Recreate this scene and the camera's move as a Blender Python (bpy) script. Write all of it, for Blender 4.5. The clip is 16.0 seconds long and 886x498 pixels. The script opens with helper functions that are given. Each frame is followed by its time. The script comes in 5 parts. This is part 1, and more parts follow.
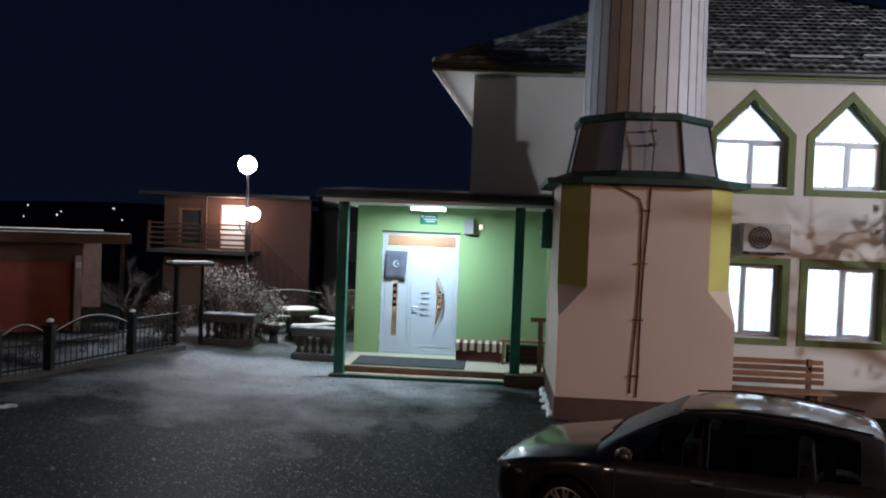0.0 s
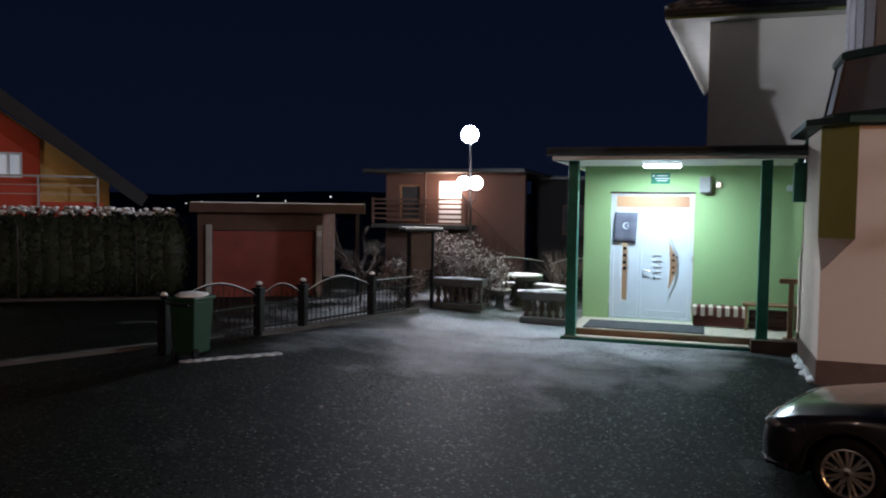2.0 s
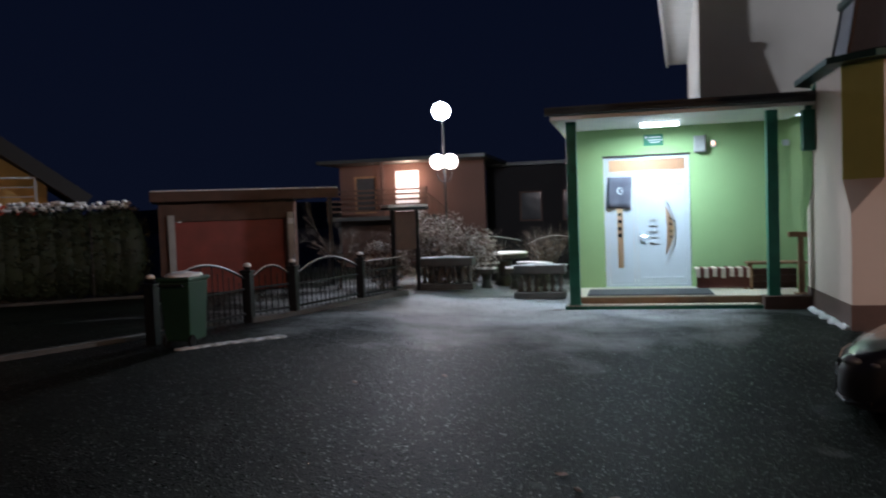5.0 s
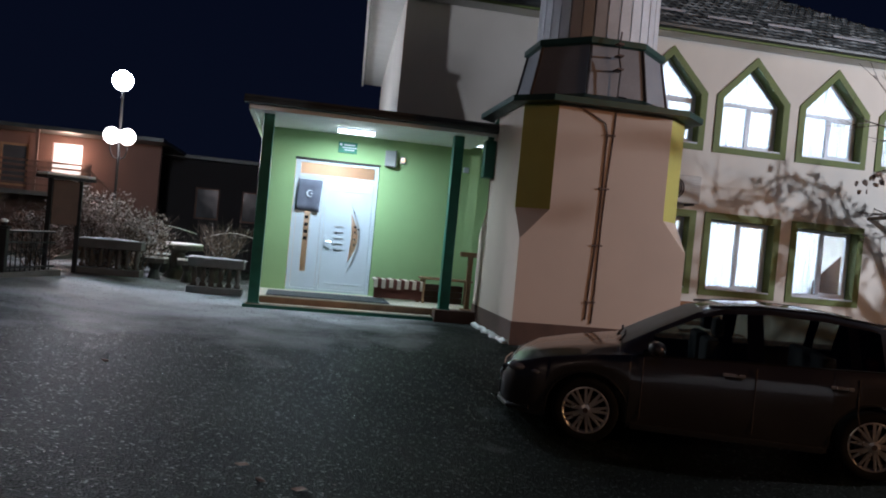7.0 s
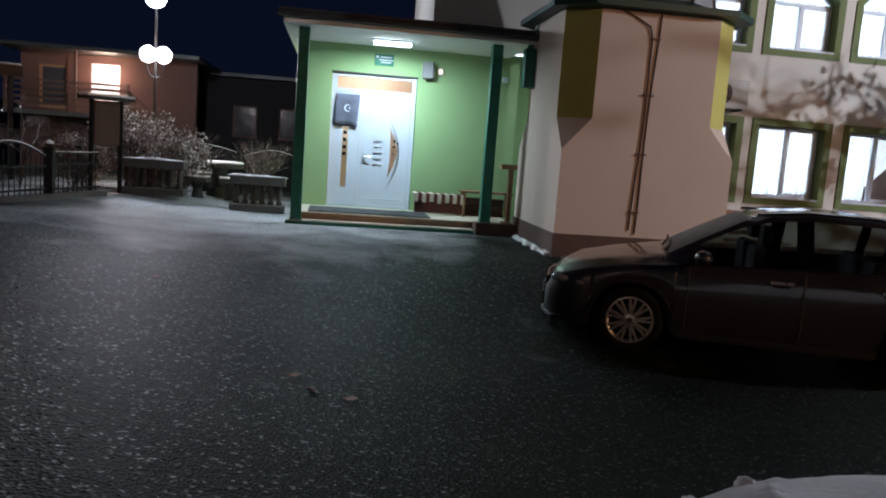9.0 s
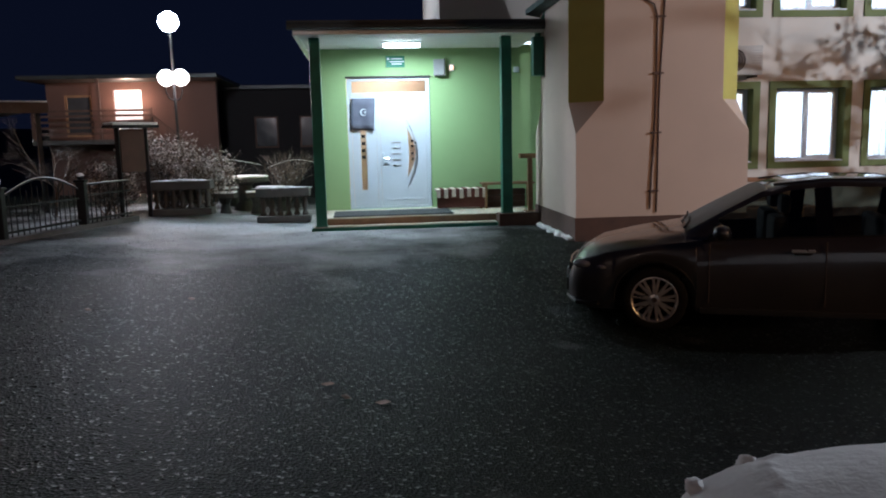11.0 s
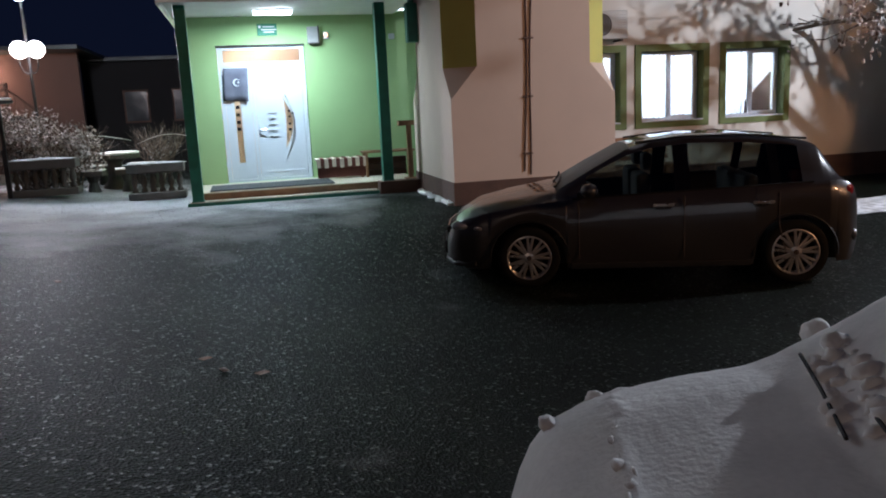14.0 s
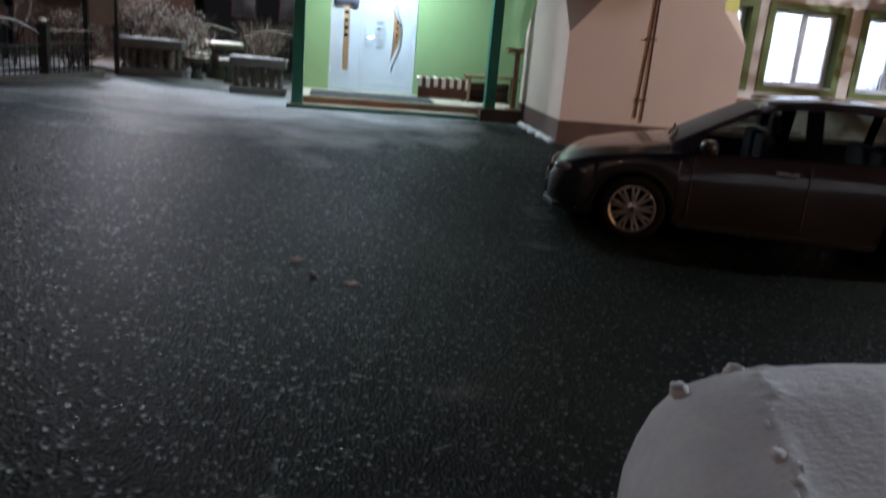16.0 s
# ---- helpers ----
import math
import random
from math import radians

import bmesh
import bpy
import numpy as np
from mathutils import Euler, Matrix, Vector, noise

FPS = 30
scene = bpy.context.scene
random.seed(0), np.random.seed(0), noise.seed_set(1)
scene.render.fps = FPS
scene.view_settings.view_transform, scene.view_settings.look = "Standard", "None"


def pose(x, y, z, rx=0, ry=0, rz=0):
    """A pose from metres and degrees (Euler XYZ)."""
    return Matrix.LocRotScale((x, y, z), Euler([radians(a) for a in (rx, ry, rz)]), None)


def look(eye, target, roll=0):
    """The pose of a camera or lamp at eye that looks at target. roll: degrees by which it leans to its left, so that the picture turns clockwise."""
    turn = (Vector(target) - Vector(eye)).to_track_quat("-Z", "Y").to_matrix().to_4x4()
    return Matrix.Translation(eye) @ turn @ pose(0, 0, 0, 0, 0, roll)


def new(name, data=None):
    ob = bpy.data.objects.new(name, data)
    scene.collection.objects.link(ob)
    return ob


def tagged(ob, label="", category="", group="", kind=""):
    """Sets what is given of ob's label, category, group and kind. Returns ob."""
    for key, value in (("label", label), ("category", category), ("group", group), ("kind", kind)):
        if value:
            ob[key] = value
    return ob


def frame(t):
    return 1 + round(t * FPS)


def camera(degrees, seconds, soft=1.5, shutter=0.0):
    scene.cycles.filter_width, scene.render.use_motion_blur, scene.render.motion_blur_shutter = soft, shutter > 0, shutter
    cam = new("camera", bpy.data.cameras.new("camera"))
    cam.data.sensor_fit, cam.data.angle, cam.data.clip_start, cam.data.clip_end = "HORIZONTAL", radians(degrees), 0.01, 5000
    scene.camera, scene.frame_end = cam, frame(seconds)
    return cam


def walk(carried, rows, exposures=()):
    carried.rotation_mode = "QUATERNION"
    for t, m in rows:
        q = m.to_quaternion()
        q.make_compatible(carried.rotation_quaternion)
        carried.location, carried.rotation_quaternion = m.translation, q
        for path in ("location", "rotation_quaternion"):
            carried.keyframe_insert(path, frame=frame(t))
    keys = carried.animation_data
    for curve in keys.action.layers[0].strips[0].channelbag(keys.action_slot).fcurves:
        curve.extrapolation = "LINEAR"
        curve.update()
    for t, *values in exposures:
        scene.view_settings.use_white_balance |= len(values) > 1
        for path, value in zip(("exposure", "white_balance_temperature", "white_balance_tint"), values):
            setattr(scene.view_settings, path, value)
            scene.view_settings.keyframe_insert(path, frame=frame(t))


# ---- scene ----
cam = camera(58.9, 16.0, soft=1.9, shutter=0.6)
PATH = [
    (0, (1.088, 1.789, 2.71), (0.954, 3.784, 2.663), 2.2),
    (0.5, (1.071, 1.772, 2.708), (0.9, 3.765, 2.672), 2.3),
    (1, (0.997, 1.795, 2.623), (0.709, 3.774, 2.567), 2.3),
    (1.5, (0.768, 1.883, 2.419), (0.201, 3.799, 2.331), 1.2),
    (2, (0.572, 1.859, 2.313), (-0.059, 3.754, 2.209), 0.8),
    (2.5, (0.369, 1.984, 2.245), (-0.285, 3.873, 2.163), -0.8),
    (3, (0.185, 2.001, 2.154), (-0.471, 3.889, 2.089), -0.5),
    (3.2, (0.026, 1.997, 2.053), (-0.627, 3.886, 1.992), -0.9),
    (5.3, (-0.823, 2.333, 1.592), (-1.174, 4.299, 1.49), -2.6),
    (5.5, (-0.917, 2.312, 1.497), (-1.081, 4.303, 1.389), -2.1),
    (6, (-0.982, 2.423, 1.518), (-0.843, 4.414, 1.401), 1.9),
    (6.5, (-0.997, 2.577, 1.49), (-0.631, 4.543, 1.46), 6.0),
    (7, (-0.981, 2.622, 1.454), (-0.615, 4.588, 1.426), 5.4),
    (7.5, (-1.001, 2.626, 1.429), (-0.632, 4.586, 1.282), 6.4),
    (8, (-1.01, 2.619, 1.432), (-0.655, 4.575, 1.206), 6.9),
    (8.5, (-1.052, 2.587, 1.425), (-0.752, 4.549, 1.181), 7.9),
    (9, (-1.009, 2.663, 1.435), (-0.724, 4.626, 1.182), 4.2),
    (11.3, (-0.88, 2.486, 1.553), (-0.657, 4.453, 1.267), -2.0),
    (11.5, (-0.836, 2.492, 1.536), (-0.524, 4.447, 1.251), -1.9),
    (12, (-0.811, 2.444, 1.52), (-0.413, 4.383, 1.233), -2.4),
    (12.5, (-0.805, 2.429, 1.496), (-0.366, 4.357, 1.19), -2.7),
    (13, (-0.829, 2.422, 1.51), (-0.348, 4.335, 1.181), -2.5),
    (13.5, (-0.851, 2.412, 1.515), (-0.379, 4.323, 1.16), -2.6),
    (14, (-0.821, 2.402, 1.521), (-0.351, 4.311, 1.154), -2.7),
    (14.5, (-0.862, 2.439, 1.523), (-0.403, 4.35, 1.155), -2.7),
    (15, (-0.931, 2.536, 1.504), (-0.607, 4.476, 1.139), -2.1),
    (15.5, (-0.967, 2.624, 1.465), (-0.652, 4.563, 1.09), 3.8),
    (16, (-0.982, 2.685, 1.432), (-0.694, 4.591, 0.897), 4.9),
]
walk(cam, [(t, look(eye, target, roll)) for t, eye, target, roll in PATH], [(0, 0, 5730, 10), (1, 0, 5730, 10), (2, 0.25, 5730, 10), (3.2, 0.25, 5730, 10), (5.5, 0.12, 5730, 10), (6, 0.0, 5730, 10), (7, -0.06, 5730, 10), (8.5, 0.03, 5730, 10), (9, 0.08, 5730, 10), (12.5, 0.2, 5730, 10), (13.5, 0.42, 5730, 10), (15.2, 0.3, 5730, 10), (16, 0.46, 5730, 10)])

# ---- night sky, lamps ----
world = bpy.data.worlds.new("night")
scene.world = world
world.use_nodes = True
wn = world.node_tree
wbg = wn.nodes["Background"]
wtc = wn.nodes.new("ShaderNodeTexCoord")
wsep = wn.nodes.new("ShaderNodeSeparateXYZ")
wramp = wn.nodes.new("ShaderNodeValToRGB")
wramp.color_ramp.elements[0].position, wramp.color_ramp.elements[0].color = 0.0, (0.0030, 0.0042, 0.0105, 1)
wramp.color_ramp.elements[1].position, wramp.color_ramp.elements[1].color = 0.6, (0.0013, 0.0024, 0.0082, 1)
wn.links.new(wtc.outputs["Generated"], wsep.inputs[0])
wn.links.new(wsep.outputs["Z"], wramp.inputs[0])
wn.links.new(wramp.outputs[0], wbg.inputs[0])
wbg.inputs[1].default_value = 1.0
scene.view_settings.exposure = 0.0


def lamp(name, kind, m, watts, colour, size=0.1, size_y=None, spot=None):
    d = bpy.data.lights.new(name, kind)
    d.energy, d.color = watts, colour
    if kind == "AREA":
        d.size = size
        if size_y:
            d.shape, d.size_y = "RECTANGLE", size_y
    else:
        d.shadow_soft_size = size
    if spot:
        d.spot_size, d.spot_blend = radians(spot), 0.6
    ob = new(name, d)
    ob.matrix_world = m
    return ob


WARM = (1.0, 0.62, 0.42)
# street lamp beyond the tree, sodium lamp farther down the road
lamp("street_light", "POINT", pose(13.4, 8.75, 4.9), 2400, (0.98, 0.96, 0.97), 0.10)
lamp("sodium_light", "POINT", pose(13.0, -1.0, 5.5), 1950, (1.0, 0.49, 0.22), 0.6)
lamp("lane_light", "POINT", pose(-7.0, -3.0, 5.5), 225, (1.0, 0.68, 0.45), 0.25)
lamp("lobby_light", "POINT", pose(-0.4, 17.9, 2.7), 38, (1.0, 0.8, 0.66), 0.1)
# unseen lamp without a fixture, added to brighten the red house
lamp("red_house_fill", "POINT", pose(-19.0, 13.5, 5.0), 150, (1.0, 0.74, 0.5), 0.15)
# garden lamp globes
lamp("garden_light", "POINT", pose(-4.82, 19.96, 4.1), 600, (0.9, 0.95, 1.0), 0.14)
lamp("garden_light", "POINT", pose(-4.94, 19.86, 2.92), 130, (1.0, 0.8, 0.72), 0.12)
lamp("garden_light", "POINT", pose(-4.60, 19.86, 2.92), 130, (1.0, 0.8, 0.72), 0.12)
# tube under the porch
lamp("porch_light", "AREA", pose(-0.16, 16.02, 3.03), 86, (0.84, 0.98, 1.0), 0.6, 0.12)
# balcony light of the far house
lamp("balcony_light", "POINT", pose(-8.35, 29.2, 2.95), 95, WARM, 0.12)


# ---- materials ----
def mat(name, colour, rough=0.6, metal=0.0, vary=0.15, scale=6.0, bump=0.1, bscale=60.0, colour2=None, mask=(0.45, 0.6), spec=0.5, island=False):
    """A surface with two scales of variation and fine relief."""
    m = bpy.data.materials.new(name)
    m.use_nodes = True
    t = m.node_tree
    p = t.nodes["Principled BSDF"]
    tc = t.nodes.new("ShaderNodeTexCoord")
    n1, n2 = t.nodes.new("ShaderNodeTexNoise"), t.nodes.new("ShaderNodeTexNoise")
    n1.inputs["Scale"].default_value, n1.inputs["Detail"].default_value = scale, 5
    n2.inputs["Scale"].default_value, n2.inputs["Detail"].default_value = bscale, 3
    for n in (n1, n2):
        t.links.new(tc.outputs["Object"], n.inputs["Vector"])
    ramp = t.nodes.new("ShaderNodeValToRGB")
    dark = [c * (1 - vary) for c in colour]
    light = colour2 or [min(1, c * (1 + vary)) for c in colour]
    lo, hi = mask if colour2 else (0.3, 0.7)
    ramp.color_ramp.elements[0].position, ramp.color_ramp.elements[0].color = lo, (*(colour if colour2 else dark), 1)
    ramp.color_ramp.elements[1].position, ramp.color_ramp.elements[1].color = hi, (*light, 1)
    t.links.new(n1.outputs["Fac"], ramp.inputs[0])
    mix = t.nodes.new("ShaderNodeMix")
    mix.data_type, mix.blend_type = "RGBA", "MULTIPLY"
    mix.inputs["Factor"].default_value = min(1, vary * 1.6)
    t.links.new(ramp.outputs[0], mix.inputs[6])
    r2 = t.nodes.new("ShaderNodeValToRGB")
    r2.color_ramp.elements[0].position, r2.color_ramp.elements[0].color = 0.3, (0.45, 0.45, 0.45, 1)
    r2.color_ramp.elements[1].position = 0.65
    t.links.new(n2.outputs["Fac"], r2.inputs[0])
    t.links.new(r2.outputs[0], mix.inputs[7])
    out = mix.outputs[2]
    if island:
        info = t.nodes.new("ShaderNodeObjectInfo")
        hsv = t.nodes.new("ShaderNodeHueSaturation")
        mp = t.nodes.new("ShaderNodeMapRange")
        mp.inputs[3].default_value, mp.inputs[4].default_value = 0.75, 1.2
        t.links.new(info.outputs["Random"], mp.inputs[0])
        t.links.new(mp.outputs[0], hsv.inputs["Value"])
        t.links.new(out, hsv.inputs["Color"])
        out = hsv.outputs[0]
    t.links.new(out, p.inputs["Base Color"])
    mr = t.nodes.new("ShaderNodeMapRange")
    mr.inputs[3].default_value, mr.inputs[4].default_value = max(0.02, rough - 0.12), min(1, rough + 0.12)
    t.links.new(n1.outputs["Fac"], mr.inputs[0])
    t.links.new(mr.outputs[0], p.inputs["Roughness"])
    p.inputs["Metallic"].default_value = metal
    p.inputs["Specular IOR Level"].default_value = spec
    if bump:
        b = t.nodes.new("ShaderNodeBump")
        b.inputs["Strength"].default_value, b.inputs["Distance"].default_value = bump, 0.01
        t.links.new(n2.outputs["Fac"], b.inputs["Height"])
        t.links.new(b.outputs[0], p.inputs["Normal"])
    return m


def glass(name, colour=(0.8, 0.85, 0.85), rough=0.02):
    m = bpy.data.materials.new(name)
    m.use_nodes = True
    t = m.node_tree
    t.nodes.remove(t.nodes["Principled BSDF"])
    tr, gl, mx = t.nodes.new("ShaderNodeBsdfTransparent"), t.nodes.new("ShaderNodeBsdfGlossy"), t.nodes.new("ShaderNodeMixShader")
    fr = t.nodes.new("ShaderNodeFresnel")
    fr.inputs[0].default_value = 1.5
    tr.inputs[0].default_value = (*colour, 1)
    gl.inputs["Roughness"].default_value = rough
    t.links.new(fr.outputs[0], mx.inputs[0])
    t.links.new(tr.outputs[0], mx.inputs[1])
    t.links.new(gl.outputs[0], mx.inputs[2])
    t.links.new(mx.outputs[0], t.nodes["Material Output"].inputs[0])
    return m


def glow(name, colour, strength):
    m = bpy.data.materials.new(name)
    m.use_nodes = True
    p = m.node_tree.nodes["Principled BSDF"]
    p.inputs["Base Color"].default_value = (0.8, 0.8, 0.8, 1)
    p.inputs["Emission Color"].default_value = (*colour, 1)
    p.inputs["Emission Strength"].default_value = strength
    return m


def cloth(name, colour, through_light=0.5):
    m = bpy.data.materials.new(name)
    m.use_nodes = True
    t = m.node_tree
    t.nodes.remove(t.nodes["Principled BSDF"])
    df, tl, mx = t.nodes.new("ShaderNodeBsdfDiffuse"), t.nodes.new("ShaderNodeBsdfTranslucent"), t.nodes.new("ShaderNodeMixShader")
    df.inputs[0].default_value = tl.inputs[0].default_value = (*colour, 1)
    mx.inputs[0].default_value = through_light
    t.links.new(df.outputs[0], mx.inputs[1])
    t.links.new(tl.outputs[0], mx.inputs[2])
    t.links.new(mx.outputs[0], t.nodes["Material Output"].inputs[0])
    return m


def asphalt():
    """Wet coarse asphalt with grit that glints, worn patches, and by the garden a pale patch of snow dusting and
    painted lamp light.
    """
    m = mat("asphalt", (0.0035, 0.0055, 0.0036), 0.6, 0, 0.3, 0.45, 0.0, 90, spec=0.08)
    t = m.node_tree
    p = t.nodes["Principled BSDF"]
    tc = t.nodes.new("ShaderNodeTexCoord")
    vor, fine, big, film = (t.nodes.new(k) for k in ("ShaderNodeTexVoronoi", "ShaderNodeTexNoise", "ShaderNodeTexNoise", "ShaderNodeTexNoise"))
    vor.inputs["Scale"].default_value = 52
    fine.inputs["Scale"].default_value, fine.inputs["Detail"].default_value = 130, 3
    big.inputs["Scale"].default_value, big.inputs["Detail"].default_value = 9, 6
    film.inputs["Scale"].default_value, film.inputs["Detail"].default_value = 1.1, 7
    for n in (vor, fine, big, film):
        t.links.new(tc.outputs["Object"], n.inputs["Vector"])
    add = t.nodes.new("ShaderNodeMath")
    add.operation = "MULTIPLY_ADD"
    add.inputs[1].default_value = 0.6
    t.links.new(fine.outputs["Fac"], add.inputs[0])
    t.links.new(vor.outputs["Distance"], add.inputs[2])
    add2 = t.nodes.new("ShaderNodeMath")
    add2.operation = "MULTIPLY_ADD"
    add2.inputs[1].default_value = 0.5
    t.links.new(big.outputs["Fac"], add2.inputs[0])
    t.links.new(add.outputs[0], add2.inputs[2])
    bump = t.nodes.new("ShaderNodeBump")
    bump.inputs["Strength"].default_value, bump.inputs["Distance"].default_value = 1.0, 0.014
    t.links.new(add2.outputs[0], bump.inputs["Height"])
    t.links.new(bump.outputs[0], p.inputs["Normal"])
    # paler round the garden corner: snow dusting, with the lamps' pool of light painted in
    off = t.nodes.new("ShaderNodeVectorMath")
    off.operation = "DISTANCE"
    off.inputs[1].default_value = (-2.7, 16.2, 0.1)
    t.links.new(tc.outputs["Object"], off.inputs[0])
    near = t.nodes.new("ShaderNodeMapRange")
    near.inputs[1].default_value, near.inputs[2].default_value, near.inputs[3].default_value, near.inputs[4].default_value = 0.5, 5.8, 0.66, -0.25
    t.links.new(off.outputs["Value"], near.inputs[0])
    s1 = t.nodes.new("ShaderNodeMath")
    t.links.new(near.outputs[0], s1.inputs[0])
    t.links.new(film.outputs["Fac"], s1.inputs[1])
    r = t.nodes.new("ShaderNodeMapRange")
    r.inputs[1].default_value, r.inputs[2].default_value, r.inputs[4].default_value = 0.40, 1.15, 0.95
    t.links.new(s1.outputs[0], r.inputs[0])
    mx = t.nodes.new("ShaderNodeMix")
    mx.data_type = "RGBA"
    mx.inputs[7].default_value = (0.55, 0.56, 0.58, 1)
    # older, paler and darker, oilier stretches of the paving
    old = t.nodes.new("ShaderNodeTexNoise")
    old.inputs["Scale"].default_value, old.inputs["Detail"].default_value = 0.55, 6
    t.links.new(tc.outputs["Object"], old.inputs["Vector"])
    shade = t.nodes.new("ShaderNodeValToRGB")
    shade.color_ramp.elements[0].position, shade.color_ramp.elements[0].color = 0.36, (0.32, 0.33, 0.35, 1)
    shade.color_ramp.elements[1].position, shade.color_ramp.elements[1].color = 0.64, (1.9, 1.9, 1.75, 1)
    t.links.new(old.outputs["Fac"], shade.inputs[0])
    worn = t.nodes.new("ShaderNodeMix")
    worn.data_type, worn.blend_type = "RGBA", "MULTIPLY"
    worn.inputs["Factor"].default_value = 1.0
    t.links.new(p.inputs["Base Color"].links[0].from_socket, worn.inputs[6])
    t.links.new(shade.outputs[0], worn.inputs[7])
    t.links.new(worn.outputs[2], mx.inputs[6])
    t.links.new(r.outputs[0], mx.inputs["Factor"])
    # glossier grit among the dark stones, lamp glints partly painted in as paler colour
    sep = t.nodes.new("ShaderNodeSeparateColor")
    t.links.new(vor.outputs["Color"], sep.inputs[0])
    grit = t.nodes.new("ShaderNodeMapRange")
    grit.inputs[1].default_value, grit.inputs[2].default_value, grit.inputs[4].default_value = 0.87, 0.99, 0.9
    t.links.new(sep.outputs[0], grit.inputs[0])
    mg = t.nodes.new("ShaderNodeMix")
    mg.data_type = "RGBA"
    mg.inputs[7].default_value = (0.011, 0.016, 0.010, 1)
    t.links.new(mx.outputs[2], mg.inputs[6])
    t.links.new(grit.outputs[0], mg.inputs["Factor"])
    t.links.new(mg.outputs[2], p.inputs["Base Color"])
    for lo, hi, name in ((0.5, 0.2, "Roughness"), (0.05, 0.7, "Specular IOR Level")):
        g = t.nodes.new("ShaderNodeMapRange")
        g.inputs[2].default_value, g.inputs[3].default_value, g.inputs[4].default_value = 0.9, lo, hi
        t.links.new(grit.outputs[0], g.inputs[0])
        t.links.new(g.outputs[0], p.inputs[name])
    return m


ASPHALT = asphalt()
CREAM = mat("cream_render", (0.58, 0.465, 0.385), 0.9, 0, 0.05, 1.2, 0.15, 220)
CREAM_MAIN = mat("facade_render", (0.62, 0.585, 0.53), 0.9, 0, 0.06, 1.0, 0.15, 220)
LIME = mat("lime_paint", (0.50, 0.47, 0.12), 0.85, 0, 0.07, 2, 0.15, 200)
GREEN_WALL = mat("green_wall_paint", (0.31, 0.47, 0.22), 0.85, 0, 0.05, 1.5, 0.12, 220)
GREEN_TRIM = mat("olive_green_trim", (0.135, 0.175, 0.055), 0.7, 0, 0.12, 4, 0.1, 120)
LEDGE = mat("blackened_green_sheet", (0.012, 0.05, 0.04), 0.45, 0.2, 0.25, 5, 0.1, 90)
PEACH = mat("peach_lobby_wall", (0.78, 0.58, 0.46), 0.85, 0, 0.06, 3, 0.05, 80)
DARK_GREEN = mat("dark_green_paint", (0.018, 0.15, 0.10), 0.4, 0.0, 0.2, 5, 0.08, 90)
SHEET = mat("white_metal_sheet", (0.58, 0.59, 0.62), 0.58, 0.1, 0.08, 3, 0.03, 40)
SEAM = mat("dark_seam", (0.05, 0.04, 0.04), 0.6, 0.2, 0.2, 8, 0.05, 60)
PVC = mat("white_pvc", (0.60, 0.66, 0.74), 0.4, 0, 0.03, 3, 0.02, 60)
SOFFIT = mat("white_soffit", (0.72, 0.73, 0.7), 0.7, 0, 0.05, 3, 0.05, 80)
ROOF = mat("dark_roof_metal", (0.045, 0.05, 0.05), 0.45, 0.2, 0.25, 3, 0.1, 60)
ROOF_SNOWY = mat("frosted_roof_metal", (0.05, 0.06, 0.062), 0.42, 0.2, 0.2, 3.2, 0.15, 50, colour2=(0.30, 0.33, 0.34), mask=(0.46, 0.7))
BROWN = mat("brown_skirt", (0.10, 0.055, 0.04), 0.8, 0, 0.2, 4, 0.25, 90)
TERRA = mat("terracotta_riser", (0.24, 0.14, 0.08), 0.6, 0, 0.15, 6, 0.08, 80)
TILE = mat("pale_step_tile", (0.55, 0.50, 0.40), 0.5, 0, 0.1, 5, 0.05, 80)
MAT_DARK = mat("rubber_mat", (0.05, 0.055, 0.06), 0.9, 0, 0.3, 10, 0.6, 160)
WOOD = mat("weathered_wood", (0.26, 0.15, 0.075), 0.6, 0, 0.25, 5, 0.25, 70, island=True)
WOOD_ORANGE = mat("varnished_wood", (0.19, 0.085, 0.035), 0.45, 0, 0.2, 5, 0.15, 60, island=True)
IRON = mat("black_iron", (0.02, 0.02, 0.022), 0.5, 0.5, 0.2, 10, 0.1, 90)
CONCRETE = mat("concrete", (0.08, 0.076, 0.07), 0.9, 0, 0.2, 4, 0.4, 80)
SNOW = mat("snow", (0.80, 0.795, 0.785), 0.8, 0, 0.08, 5, 0.4, 48)
DUST_SNOW = mat("thin_snow", (0.35, 0.36, 0.37), 0.85, 0, 0.1, 7, 0.4, 40, colour2=(0.75, 0.77, 0.8), mask=(0.4, 0.6))
PIPE = mat("brown_cable", (0.10, 0.06, 0.05), 0.6, 0, 0.2, 10, 0.05, 80)
CAR_PAINT = mat("dark_metallic_paint", (0.042, 0.039, 0.040), 0.32, 0.4, 0.1, 2, 0.0, 400, spec=0.6)
CAR_PAINT.node_tree.nodes["Principled BSDF"].inputs["Coat Weight"].default_value = 1.0
CAR_PAINT.node_tree.nodes["Principled BSDF"].inputs["Coat Roughness"].default_value = 0.06
FROSTED = mat("frosted_glass", (0.11, 0.115, 0.11), 0.5, 0, 0.3, 2.5, 0.15, 120, colour2=(0.22, 0.23, 0.22), mask=(0.35, 0.7), spec=0.6)
GLOSS_BLACK = mat("gloss_black_trim", (0.004, 0.004, 0.005), 0.14, 0, 0.1, 8, 0.0, 120)
PLASTIC = mat("black_plastic", (0.012, 0.012, 0.013), 0.55, 0, 0.2, 8, 0.1, 120, spec=0.3)
RUBBER = mat("tyre_rubber", (0.008, 0.008, 0.008), 0.85, 0, 0.2, 10, 0.2, 90, spec=0.15)
